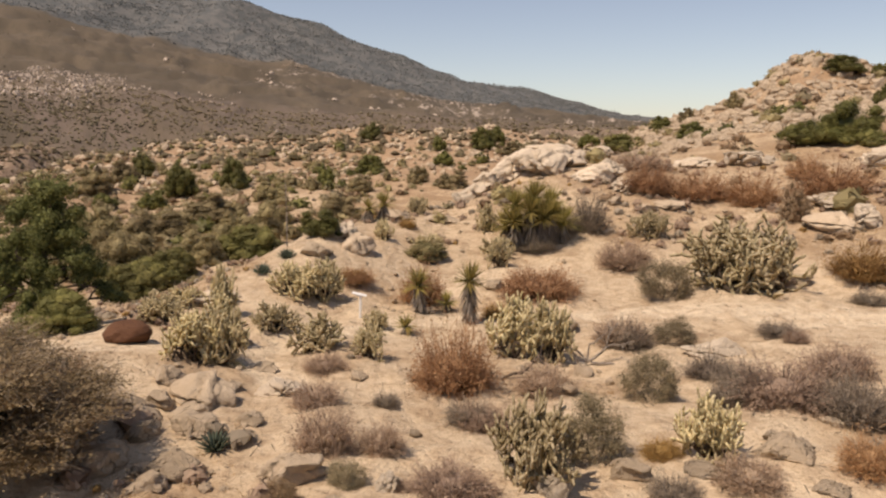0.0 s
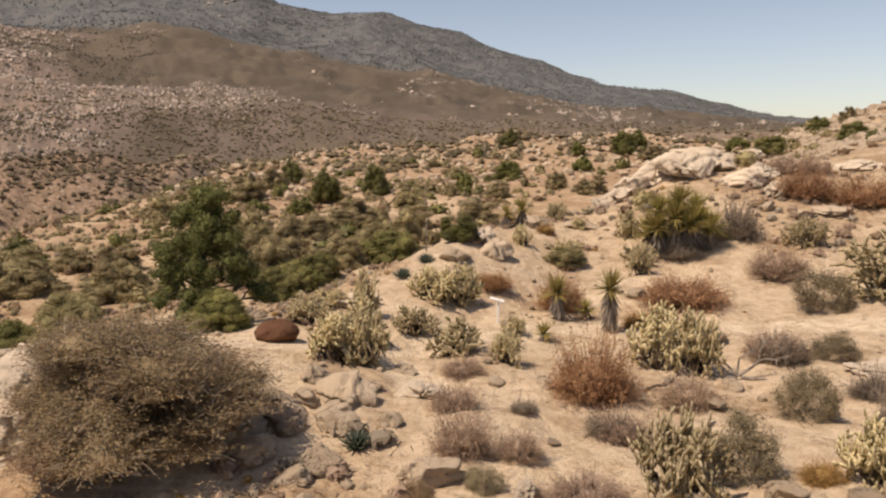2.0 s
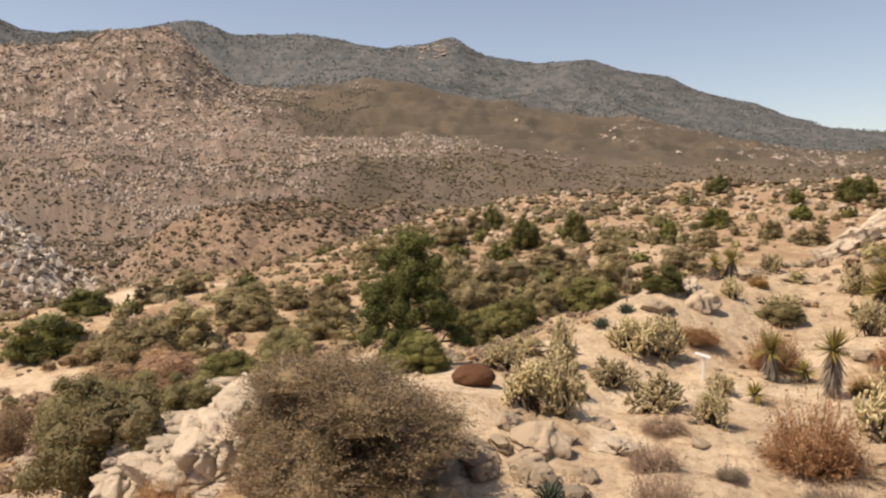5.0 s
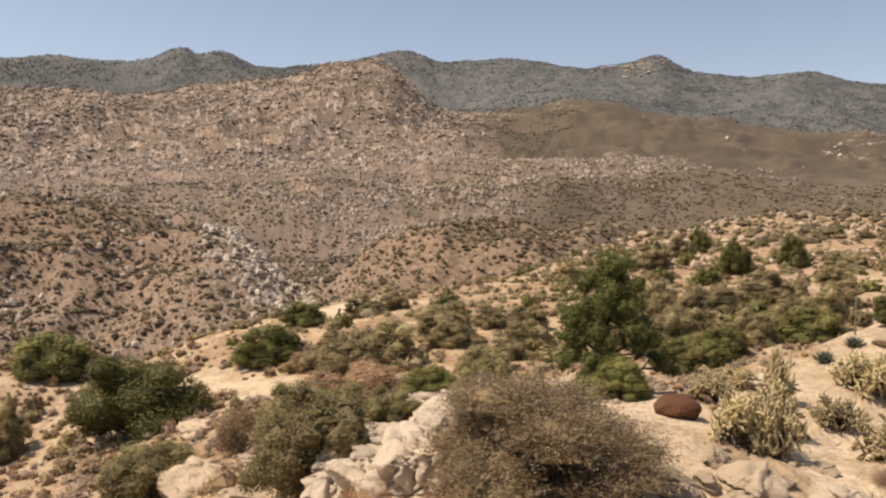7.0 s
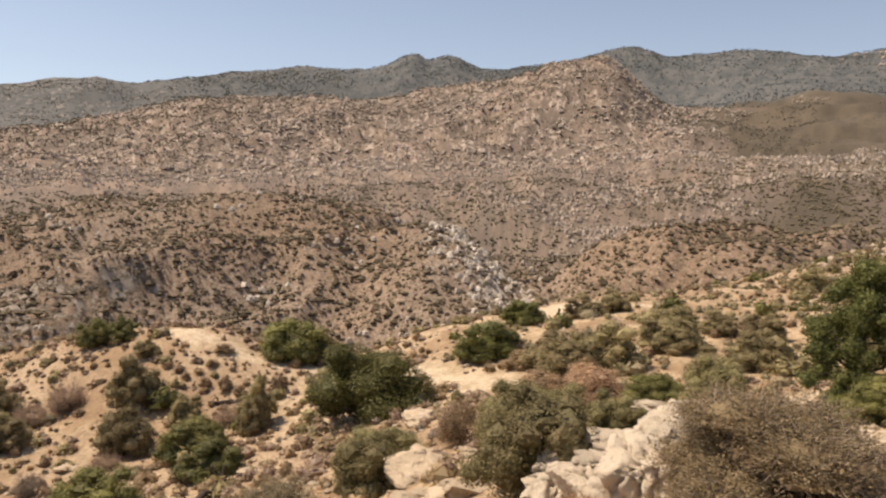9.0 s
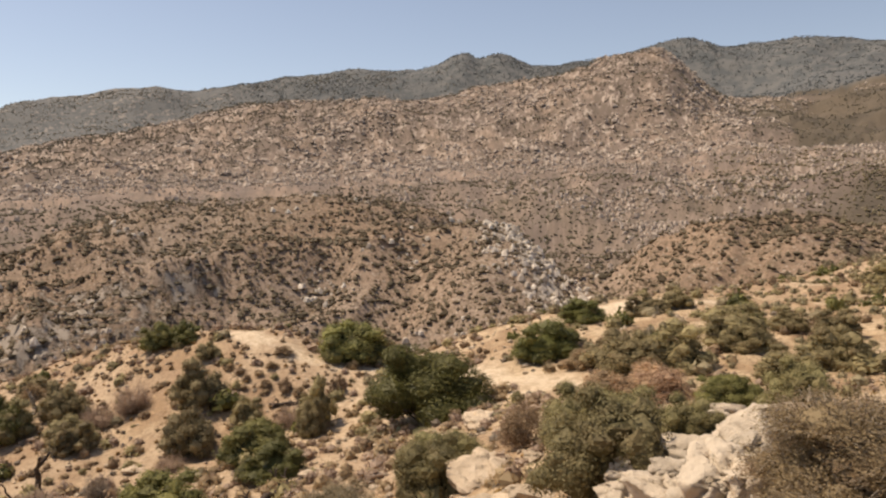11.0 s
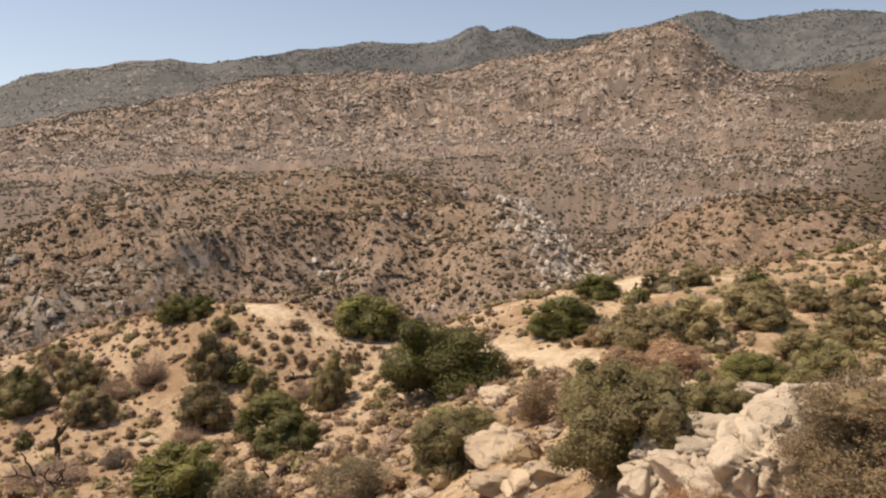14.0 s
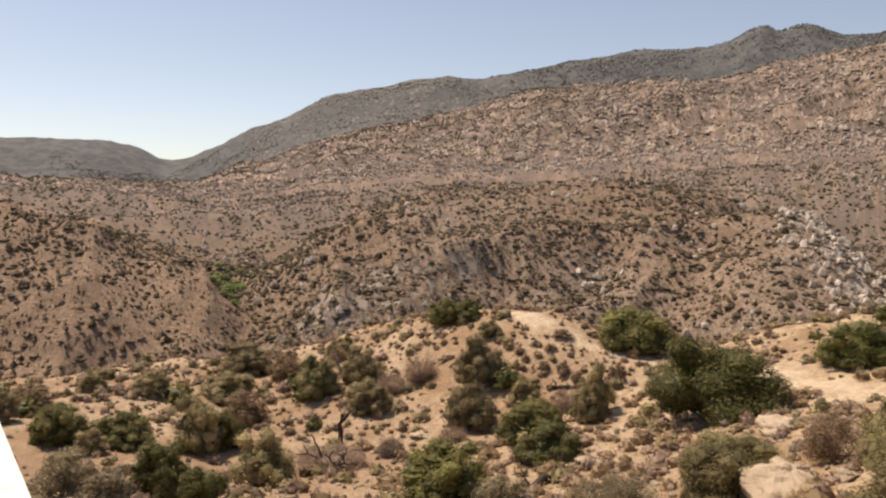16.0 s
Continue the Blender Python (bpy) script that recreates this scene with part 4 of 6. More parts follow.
# ---- things: x, y, width, height in metres ----
def stand(kinds, rows, seed, sink=0.04, label="", group=""):
    """Copies of the kinds in turn, each on the ground, turned at random."""
    rng = np.random.RandomState(seed)
    for i, (x, y, w, h) in enumerate(rows):
        z = float(height(np.array([x]), np.array([y]))[0])
        turn = rng.uniform(0, 360)
        m = pose(x, y, z - sink * h, rng.uniform(-3, 3), rng.uniform(-3, 3), turn) @ Matrix.Diagonal((w, w * rng.uniform(0.85, 1.0), h, 1))
        ob = copy_thing(kinds[i % len(kinds)], m)
        tagged(ob, label, group=group)


def clear(kinds):
    for ob in kinds:
        for o in (*ob.children_recursive, ob):
            bpy.data.objects.remove(o)


KIND = {
    "deep_green": [bush_kind("sugar_bush", "dense dark green sugar bush on sandy ground", "deep_green", s, 6500, 0.031, 60, 0.1, 0.8) for s in (1, 2, 3)],
    "green": [bush_kind("green_shrub", "rounded bright green chaparral shrub on dry slope", "green", s, 4800, 0.034, 54, 0.12, 0.8) for s in (11, 12)],
    "olive": [bush_kind("chaparral_shrub", "rounded olive-green chaparral shrub on sandy soil", "olive", s, 4600, 0.033, 50, 0.2, 0.8) for s in (21, 22, 23, 24)],
    "sage": [bush_kind("sagebrush", "grey-green sagebrush with fine leaves", "sage", s, 4000, 0.034, 40, 0.4, 0.55) for s in (31, 32)],
    "taupe": [bush_kind("dry_scrub", "half-dry grey-brown scrub bush", "taupe", s, 4000, 0.034, 36, 0.4, 0.55) for s in (41, 42)],
    "olive_near": [bush_kind("chaparral_shrub", "rounded olive-green chaparral shrub on sandy soil", "oak", s, 12000, 0.026, 60, 0.3, 0.8) for s in (25, 26)],
    "green_near": [bush_kind("green_shrub", "rounded bright green chaparral shrub on dry slope", "green", s, 9000, 0.028, 56, 0.2, 0.8) for s in (13,)],
    "sage_near": [bush_kind("sagebrush", "grey-green sagebrush with fine leaves", "sage", s, 9000, 0.026, 60, 0.5, 0.0) for s in (33, 34)],
    "taupe_near": [bush_kind("dry_scrub", "half-dry grey-brown scrub bush", "taupe", s, 8000, 0.028, 56, 0.5, 0.0) for s in (43,)],
    "rust": [twig_kind("buckwheat_shrub", "dry rust-brown buckwheat shrub on sandy soil", "rust", s, 700, 2600) for s in (51, 52, 53)],
    "peach": [bush_kind("buckwheat_shrub", "rounded peach-brown buckwheat bush gone dry on the flat", "peach", s, 5200, 0.03, 40, 0.5, 0.5) for s in (56, 57)],
    "mauve": [twig_kind("dry_shrub", "dry mauve-grey twiggy shrub on sand", "mauve", s, 700, 2200) for s in (61, 62, 63)],
    "ash": [twig_kind("dead_shrub", "ash-grey dead twiggy shrub on sand", "ash", s, 650, 1800) for s in (71, 72)],
    "straw": [twig_kind("rabbitbrush", "golden straw-coloured rabbitbrush on sand", "straw", s, 700, 2600) for s in (81,)],
    "cholla": [cholla_kind(s, thick=1.45) for s in (91, 92, 93)],
    "big_cholla": [cholla_kind(s, deep=6, thick=0.95, forks=0.12) for s in (95, 96)],
    "granite": [boulder_kind(s, "granite", "weathered grey-tan granite boulder half sunk in sand") for s in range(101, 108)],
    "pale_granite": [boulder_kind(s, "pale_granite", "pale sunlit granite boulder with cracked faces") for s in range(111, 118)],
    "red_stone": [boulder_kind(121, "red_stone", "dark red-brown stone beside the sandy trail")],
}

# the near slope
DEEP_GREEN_NEAR = [(38.7, 76.9, 4.06, 1.69), (41.7, 75.9, 1.88, 1.38), (21.1, 46.2, 3.31, 1.54), (22.7, 44.3, 3.96, 2.38), (35.6, 64, 1.8, 2.23), (23.1, 83.3, 2.5, 1.56), (22.4, 71.3, 2.7, 1.62), (19.7, 105.3, 3.49, 1.94)]
stand(KIND["deep_green"], DEEP_GREEN_NEAR, 1, 0.04, group="green shrubs")
GREEN_NEAR = [(23, 42.2, 1.46, 1.04), (18.4, 81, 4.51, 2.1)]
stand(KIND["green"], GREEN_NEAR, 2, 0.04, group="green shrubs")
OLIVE_NEAR = [(29.6, 80.4, 2.17, 1.86), (25.8, 83.6, 1.9, 1.77)]
stand(KIND["olive"], OLIVE_NEAR, 3, 0.04, group="chaparral shrubs")
MAUVE_NEAR = [(10.7, 42.4, 3.16, 1.33), (6.6, 28.2, 2.23, 1.17), (10.4, 24.6, 1.65, 1.21), (8.7, 18.7, 0.64, 0.46), (4.6, 19.7, 1.51, 0.79), (2.1, 15.5, 1.19, 0.74), (6.5, 14.5, 2.23, 1.01), (8.7, 16.5, 1.57, 0.87), (4.5, 10.9, 1.04, 0.48), (0.7, 13.7, 1.06, 0.64), (-1.9, 12, 1.06, 0.97), (-2.6, 16.7, 1.05, 0.46), (-2.4, 14.2, 0.93, 0.6), (-1, 12.1, 0.8, 0.59), (0.1, 10.5, 1.26, 0.56)]
stand(KIND["mauve"], [(x, y, w, h * 1.12) for x, y, w, h in MAUVE_NEAR], 4, 0.04, group="dry shrubs")
RUST_NEAR = [(9.7, 36.7, 2.48, 1.65), (11.9, 36.1, 3.03, 1.6), (13.8, 34.6, 2.43, 1.76), (16.8, 33.4, 3.12, 1.84), (17.2, 37.2, 1.78, 1.19), (-0.7, 24.5, 1.52, 1.45), (3.2, 25.3, 2.64, 1.04), (-2.8, 25, 1.2, 0.63), (0.2, 15.8, 1.87, 1.63), (6.4, 11.1, 0.94, 0.71), (-9.9, 10.3, 1.3, 0.85), (-10.6, 10.6, 0.9, 0.6)]
stand(KIND["rust"], [(x, y, w, h * 1.12) for x, y, w, h in RUST_NEAR], 5, 0.04, group="buckwheat shrubs")
TAUPE_NEAR = [(14, 31, 1.24, 1.73)]
stand(KIND["taupe"], TAUPE_NEAR, 6, 0.04, group="dry scrub")
ASH_NEAR = [(5.9, 31.8, 1.77, 2.12), (3.6, 29.9, 1.54, 0.75), (12.6, 22.6, 1.14, 0.53), (8.6, 19.5, 1.11, 0.48), (5.8, 16.4, 1.25, 0.68), (5.4, 14.3, 0.81, 0.49), (7.4, 13.3, 1.41, 1.06), (-1.1, 14.4, 0.58, 0.4), (3.3, 10.5, 0.83, 0.51), (4.7, 19.4, 1.42, 0.93), (5.9, 14.9, 1.09, 0.76), (0.5, 13.9, 1.0, 0.6), (7.6, 14.2, 1.2, 0.8)]
stand(KIND["ash"], ASH_NEAR, 7, 0.04, group="dead shrubs")
STRAW_NEAR = [(4.3, 12.6, 0.62, 0.43), (1.6, 22.5, 1.0, 0.6), (-3.0, 25.2, 1.03, 0.5), (-1.5, 32.3, 0.85, 0.71), (13.4, 24.4, 2.28, 1.67), (3.5, 11.9, 0.68, 0.39)]
stand(KIND["straw"], STRAW_NEAR, 8, 0.04, group="rabbitbrush")
OLIVE_NEAR_NEAR = [(-0.7, 28.9, 1.7, 0.74)]
stand(KIND["olive_near"], OLIVE_NEAR_NEAR, 9, 0.04, group="chaparral shrubs")
SAGE_NEAR_NEAR = [(7.1, 24.4, 2.02, 1.54), (5.9, 19.5, 1.37, 0.7), (4.1, 15, 1.33, 1.21), (2.4, 11.9, 1.25, 1.25), (-1.4, 10.8, 0.73, 0.45)]
stand(KIND["sage_near"], SAGE_NEAR_NEAR, 10, 0.04, group="sagebrush")
TAUPE_NEAR_NEAR = [(-2.3, 10.3, 0.68, 0.47)]
stand(KIND["taupe_near"], TAUPE_NEAR_NEAR, 11, 0.04, group="dry scrub")

# the near slope
CHOLLA_CHOL = [(1.8, 32.5, 1, 1.09), (2, 28.1, 0.87, 1.16), (-1.2, 36.5, 0.96, 0.8), (-2.2, 29.7, 0.82, 0.78), (4.3, 11.8, 1.19, 1.02), (1.4, 11.1, 1.53, 1.26), (-3.1, 18.3, 1.5, 0.94), (-1.7, 17.6, 0.88, 0.83), (-4.4, 19.7, 1.23, 0.69), (-5.8, 20.4, 0.82, 1.32), (-7, 19, 1.23, 0.78), (-7.1, 21.2, 1.02, 0.56), (-5.4, 18, 1.26, 1.12), (-1.8, 20.9, 0.81, 0.53), (2, 29.2, 1.28, 0.86), (1.7, 18.1, 1.5, 1.45), (2.6, 18.3, 1.35, 1.5), (-4.4, 23.0, 1.5, 1.0), (-3.7, 23.3, 1.35, 1.15), (-5.4, 16.3, 1.3, 1.05), (-4.8, 16.6, 1.2, 1.25)]
stand(KIND["cholla"], [(x, y, w * 1.08, h * 1.14) for x, y, w, h in CHOLLA_CHOL], 12, 0.04, group="cholla cacti")
BIG_CHOLLA_CHOL = [(8.1, 30.8, 1.86, 1.21), (9.3, 24.6, 4.16, 2.56), (-0.5, 29.6, 1.62, 0.91)]
stand(KIND["big_cholla"], BIG_CHOLLA_CHOL, 13, 0.04, group="cholla cacti")

# boulders
RED_STONE_ROCKS = [(-7, 16.9, 1.06, 0.63)]
stand(KIND["red_stone"], RED_STONE_ROCKS, 14, 0.26, group="")
GRANITE_ROCKS_A = [(-4.5, 14.2, 1.27, 0.77), (-5.3, 14.7, 0.71, 0.51), (-4.1, 11.3, 0.85, 0.61), (-5, 12.4, 0.6, 0.43), (-2.3, 11.1, 0.97, 0.64), (-4.2, 12.7, 0.86, 0.54), (-3.5, 13.3, 0.66, 0.38), (-1.8, 16, 0.51, 0.32), (3.3, 21.1, 0.99, 0.71), (5.5, 11.8, 0.89, 0.64), (5.5, 12.4, 0.31, 0.22), (2.8, 11.2, 0.65, 0.42), (-3.1, 27.5, 1.29, 0.93), (-4.2, 26, 1.08, 0.62), (14.9, 29.5, 2.31, 0.87), (-2.1, 34.7, 1.52, 0.61), (-0.1, 35.3, 2.06, 0.57), (9.9, 34.5, 1.56, 0.42), (8.8, 34, 1.02, 0.41), (1.8, 25.8, 0.76, 0.53), (-5.4, 19.9, 0.61, 0.28), (-3.9, 16.7, 0.65, 0.28)]
GRANITE_ROCKS_B = [(-0.8, 16.1, 0.49, 0.29), (-4.2, 14.9, 0.47, 0.28), (-5.6, 13.4, 0.67, 0.4), (-5.2, 13.8, 0.56, 0.4), (-4.6, 13.5, 0.77, 0.37), (-4.3, 10.7, 0.55, 0.36), (2.5, 15.4, 0.52, 0.26), (3.9, 11.2, 0.56, 0.19), (5.6, 10.6, 0.56, 0.23), (7.6, 34.9, 0.83, 0.57), (11.4, 24.5, 0.75, 0.48), (3.2, 17.3, 0.56, 0.4), (6.7, 31.7, 0.75, 0.28), (-0.5, 13, 0.28, 0.18), (6.5, 11.9, 0.31, 0.15), (-6, 12.6, 1.01, 0.73), (-5.3, 11.3, 0.87, 0.63), (-11.4, 15.6, 1.2, 0.54), (-12.4, 13.6, 0.68, 0.49), (-14.4, 12.1, 0.86, 0.43), (-18.4, 14.4, 0.89, 0.46), (-25.9, 15.9, 1.15, 0.55)]
GRANITE_ROCKS_C = [(-24.1, 15.9, 2.6, 1.5), (-24.9, 16.6, 1.7, 1.0), (-19, 13.4, 2.3, 0.9), (-20.3, 13.2, 1.6, 0.7), (-34.3, 16.7, 1.12, 0.56), (-31.1, 14, 1.77, 0.66), (-24.7, 13, 1.24, 0.62), (-41.5, 16, 1.31, 0.52), (-22.6, 17, 0.9, 0.57), (-18.7, 13.7, 1.7, 0.92), (-34.6, 22.8, 1.66, 0.92), (-40.5, 26.6, 1.51, 1.08), (-10.5, 16.1, 0.48, 0.34), (-5.7, 12.3, 0.72, 0.52), (-5.3, 13.1, 0.64, 0.46), (-34.1, 22.4, 1.78, 0.83), (-40.7, 26.8, 1.2, 0.78), (-12.4, 13.5, 0.65, 0.47), (-25.6, 17.1, 1.99, 1.15), (-35, 22.9, 1.98, 0.78), (-77.9, -15.6, 1.95, 0.92), (-56.7, 9.2, 1.68, 0.59)]
stand(KIND["granite"], GRANITE_ROCKS_A + GRANITE_ROCKS_B + GRANITE_ROCKS_C, 15, 0.36, group="granite boulders")
PALE_GRANITE_ROCKS_A = [(-0.8, 10.6, 0.52, 0.37), (-3.3, 15.3, 1.31, 0.48), (6.5, 18.3, 1.51, 0.67), (1.6, 10.6, 0.63, 0.45), (-3.9, 29.1, 1.62, 0.77), (-6.6, 21.6, 1.43, 0.5), (16.8, 43.1, 3.18, 1.14), (16.1, 32, 2.39, 0.68), (16.1, 29.2, 1.45, 1.04), (3.7, 41.9, 2.75, 1.4), (5.3, 41.6, 3.34, 1.7), (7.8, 39, 2.74, 1.38), (8.8, 46.2, 2.11, 1.02), (2.6, 41.3, 1.86, 1.2), (6.3, 43.4, 3.81, 1.65), (5.5, 49.9, 3.64, 1.31), (8.8, 41.4, 1.9, 0.92), (1.3, 40.5, 1.76, 0.88), (8.6, 37.3, 1.44, 0.78), (20.5, 37.1, 1.9, 1.29), (1.9, 40.6, 1.77, 1), (14.4, 44.7, 2.38, 0.82)]
PALE_GRANITE_ROCKS_B = [(-12.5, 11.9, 1.12, 0.81), (-11.3, 13.6, 1.67, 1.2), (-9.8, 11.3, 1.43, 1.03), (-10, 10.8, 1.2, 0.86), (-12.6, 12.8, 1.62, 0.87), (-9.3, 11.3, 0.89, 0.64), (-11.6, 14.6, 1.11, 0.53), (-10.3, 12.4, 1.13, 0.78), (-9.6, 10.7, 1.18, 0.78), (-11.2, 11.2, 1.12, 0.78), (-12.2, 11.3, 1.02, 0.65), (-10.8, 14.3, 0.74, 0.51), (-11.3, 11.9, 1, 0.72), (-9.5, 12.3, 0.62, 0.45), (-13.7, 15.6, 1.24, 0.8), (-13.2, 14.6, 0.8, 0.5)]
stand(KIND["pale_granite"], PALE_GRANITE_ROCKS_A + [(x, y, w * 1.35, h * 1.3) for x, y, w, h in PALE_GRANITE_ROCKS_B], 16, 0.3, group="pale boulders")

# the brushy flat
OLIVE_FLAT_A = [(-52.1, 20.6, 2.92, 3.76), (-35.9, 35, 4.85, 2.87), (-33.9, 42.2, 4.42, 2.45), (-32, 49.5, 3.52, 1.97), (-35.2, 49.2, 3.17, 1.85), (-24.6, 56, 4.09, 3.2), (-21.5, 57, 5.84, 2.74), (-18.3, 42.8, 3.81, 3.13), (-19.8, 63.9, 4.46, 1.55), (-14.8, 55.1, 3.4, 2.57), (-16.6, 74.8, 3.99, 2.33), (-39.5, 88.5, 5.05, 2.94), (-39.6, 97.1, 4.7, 3.18), (-49.1, 53.4, 3.16, 1.79), (-49.6, 50.2, 4.1, 2.05), (-44.8, 78.2, 3.92, 2.61), (-20.9, 45, 4.72, 2.76), (-19.3, 47.3, 4.1, 2.46), (-14.2, 45.6, 3.21, 2.23), (-13.3, 49.4, 3.73, 2.32), (-12.4, 53.6, 3.69, 2.8), (-13.8, 62.9, 3.37, 2.43)]
OLIVE_FLAT_B = [(-25.3, 56.8, 3.71, 2.35), (-20.9, 59.5, 4.22, 2.02), (-19.5, 66.2, 4.11, 2.1), (-27.2, 41.7, 4.45, 2.63), (-26.8, 36.9, 4.09, 2.08), (-35, 43.3, 5.38, 2.93), (-34.6, 36.9, 5.65, 3.05), (-37.1, 35.5, 6.11, 2.72), (-52.6, 45.5, 3.14, 1.72), (-31.6, 61.2, 3, 2), (10.1, 111.9, 4.88, 2.11), (-2.9, 90.5, 2.63, 2.36), (1, 85.4, 3.72, 2.23), (-8.9, 85, 3.72, 1.86), (-8.9, 66.6, 4.4, 1.95)]
stand(KIND["olive"], OLIVE_FLAT_A + OLIVE_FLAT_B, 17, 0.04, group="chaparral shrubs")
TAUPE_FLAT = [(-35.9, 37.4, 2.28, 1.14), (-40.3, 34.8, 3.13, 1.56), (-28.5, 25.8, 4.05, 2.17)]
stand(KIND["taupe"], TAUPE_FLAT, 18, 0.04, group="dry scrub")
DEEP_GREEN_FLAT = [(-46.1, 36, 5.22, 2.91), (-28.9, 86.6, 4.09, 4.23), (-39, 102.3, 3.32, 3.32), (-24.3, 91.1, 3.55, 3.68), (-33.8, 77.9, 2.58, 1.97), (-28.6, 76.7, 3.08, 1.9), (-51.8, 44.8, 4.48, 1.99), (-46.3, 38.1, 2.72, 2.28), (-11.4, 126.2, 3.85, 3.3), (-9, 100.2, 4.37, 2.62), (-0.5, 112.2, 2.11, 2.44), (0.1, 102.7, 2.98, 2.08), (6, 117.1, 4.24, 3.4), (8.7, 127, 2.95, 3.13), (-13.7, 91.8, 2.42, 2.83), (-4.4, 28, 1.65, 0.95)]
stand(KIND["deep_green"], DEEP_GREEN_FLAT, 19, 0.04, group="green shrubs")
GREEN_FLAT = [(-64, 28.5, 6.67, 4.1), (-26.2, 31, 2.76, 1.56), (-15.4, 41.1, 3.92, 1.99), (-11.8, 48.2, 4.77, 2.24), (-14.8, 42.1, 3.01, 2.03), (-15.8, 38.7, 3.68, 1.9)]
stand(KIND["green"], GREEN_FLAT, 20, 0.04, group="green shrubs")
RUST_FLAT = [(-28, 26.3, 3.4, 1.9), (-29.4, 30.3, 3.9, 2.0), (-31.5, 31.9, 3.6, 1.9), (-25.6, 25.2, 2.2, 1.3), (-33.2, 29.8, 2.6, 1.5)]
stand(KIND["peach"], RUST_FLAT, 21, 0.04, group="buckwheat shrubs")
OLIVE_NEAR_FLAT = [(-13.9, 12.4, 3.3, 2.59), (-27.5, 16.1, 3.74, 2.42), (-12.7, 17.4, 1.77, 1.33), (-19.9, 17, 3.57, 2.28), (-16.5, 15.7, 3.11, 1.88), (-12.9, 13.9, 1.72, 1.22)]
stand(KIND["olive_near"], OLIVE_NEAR_FLAT, 22, 0.04, group="chaparral shrubs")
GREEN_NEAR_FLAT = [(-9.1, 18.3, 1.79, 1.11), (-14.5, 17.4, 2.04, 0.9)]
stand(KIND["green_near"], GREEN_NEAR_FLAT, 23, 0.04, group="green shrubs")
TAUPE_NEAR_FLAT = [(-26.1, 19.3, 2.91, 2.18)]
stand(KIND["taupe_near"], TAUPE_NEAR_FLAT, 24, 0.04, group="dry scrub")

# the hollow and the knoll
OLIVE_HOLLOW = [(-62.3, 14.8, 4.84, 3.72), (-55.5, 12.7, 4.1, 3.6), (-57.6, 17.3, 2.9, 2.37), (-50.9, 19.7, 2.47, 2.71), (-64.5, 31.4, 3.62, 2.59), (-68.9, 17.5, 2.35, 1.74), (-83.6, 4.9, 3.77, 2.07), (-68.9, 2.3, 4.13, 3.22), (-70.8, 5.9, 3.73, 3.21), (-64.3, 6.1, 3.88, 2.56), (-83.5, -4.6, 5.6, 3.17), (-57, -6.4, 3.79, 4.21), (-46.7, -1.4, 4.21, 3.28), (-71.7, -5.5, 5.32, 2.5), (-71.7, -16.6, 2.98, 2.24), (-71.2, -11.7, 3.77, 2.2), (-85.9, -4.6, 5.1, 2.86), (-69.9, 6.5, 3.65, 2.94), (-63.2, 6.1, 3.51, 2.49), (-60.5, -20, 2.78, 2.31), (-54.2, -12.6, 2.44, 1.63)]
stand(KIND["olive"], OLIVE_HOLLOW, 25, 0.04, group="chaparral shrubs")
GREEN_HOLLOW = [(-49.5, 15.3, 4.95, 2.97), (-38.4, 7.6, 4.98, 3.22), (-63.3, 29.2, 5.03, 2.92), (-76.4, 14.7, 3.69, 2.8), (-56, -14.9, 4.31, 3.04), (-56.7, -11.1, 4.73, 2.45), (-58.7, -4.6, 3.45, 3.02)]
stand(KIND["green"], GREEN_HOLLOW, 26, 0.04, group="green shrubs")
DEEP_GREEN_HOLLOW = [(-43.8, 14.6, 4.09, 2.05), (-238.8, 100.3, 9.44, 7.55), (-75.4, 16.7, 3.33, 2.33), (-40.8, -6.1, 3.34, 2.74), (-39.2, -4, 2.47, 2.03), (-69.1, 2, 4.11, 3.71)]
stand(KIND["deep_green"], DEEP_GREEN_HOLLOW, 27, 0.04, group="green shrubs")
SAGE_HOLLOW = [(-35.4, 9.3, 3.16, 1.81), (-40.8, -10.6, 3.71, 2.48), (-39, -8.2, 2.93, 1.76)]
stand(KIND["sage"], SAGE_HOLLOW, 28, 0.04, group="sagebrush")
TAUPE_HOLLOW = [(-78.9, -0.5, 3.57, 3.22), (-61.5, 20, 1.22, 0.94), (-60.6, 21.3, 1.21, 0.93), (-58.8, 21.8, 1.36, 1), (-63.9, 21.3, 1.26, 0.68), (-65.6, 22.9, 2, 0.8), (-57.2, 24.3, 1.8, 1.62), (-66.1, 18.4, 1.19, 0.69), (-61.4, 27.5, 1.26, 0.87), (-65.2, -3.7, 4.38, 3.05), (-65.9, -19.9, 4.09, 2.3), (-82.9, -0.5, 3.36, 3.12), (-80.7, 4.6, 2.33, 1.75)]
stand(KIND["taupe"], TAUPE_HOLLOW, 29, 0.04, group="dry scrub")
ASH_HOLLOW = [(-53.2, 6.5, 1.83, 1.91)]
stand(KIND["ash"], ASH_HOLLOW, 30, 0.04, group="dead shrubs")
MAUVE_HOLLOW = [(-51.2, 2.7, 4.2, 1.7), (-53.6, 1.6, 2.6, 1.2), (-55.5, 20.2, 3.0, 1.8), (-66.5, 8.2, 3.0, 2.2), (-53.3, 10.8, 2.01, 1.61), (-66.3, 10.8, 2.93, 2.93)]
stand(KIND["mauve"], MAUVE_HOLLOW, 31, 0.04, group="dry shrubs")
OLIVE_NEAR_HOLLOW = [(-25.9, 15, 3.2, 2.65)]
stand(KIND["olive_near"], OLIVE_NEAR_HOLLOW, 32, 0.04, group="chaparral shrubs")
SAGE_NEAR_HOLLOW = [(-29.8, 12.5, 3.97, 2.17)]
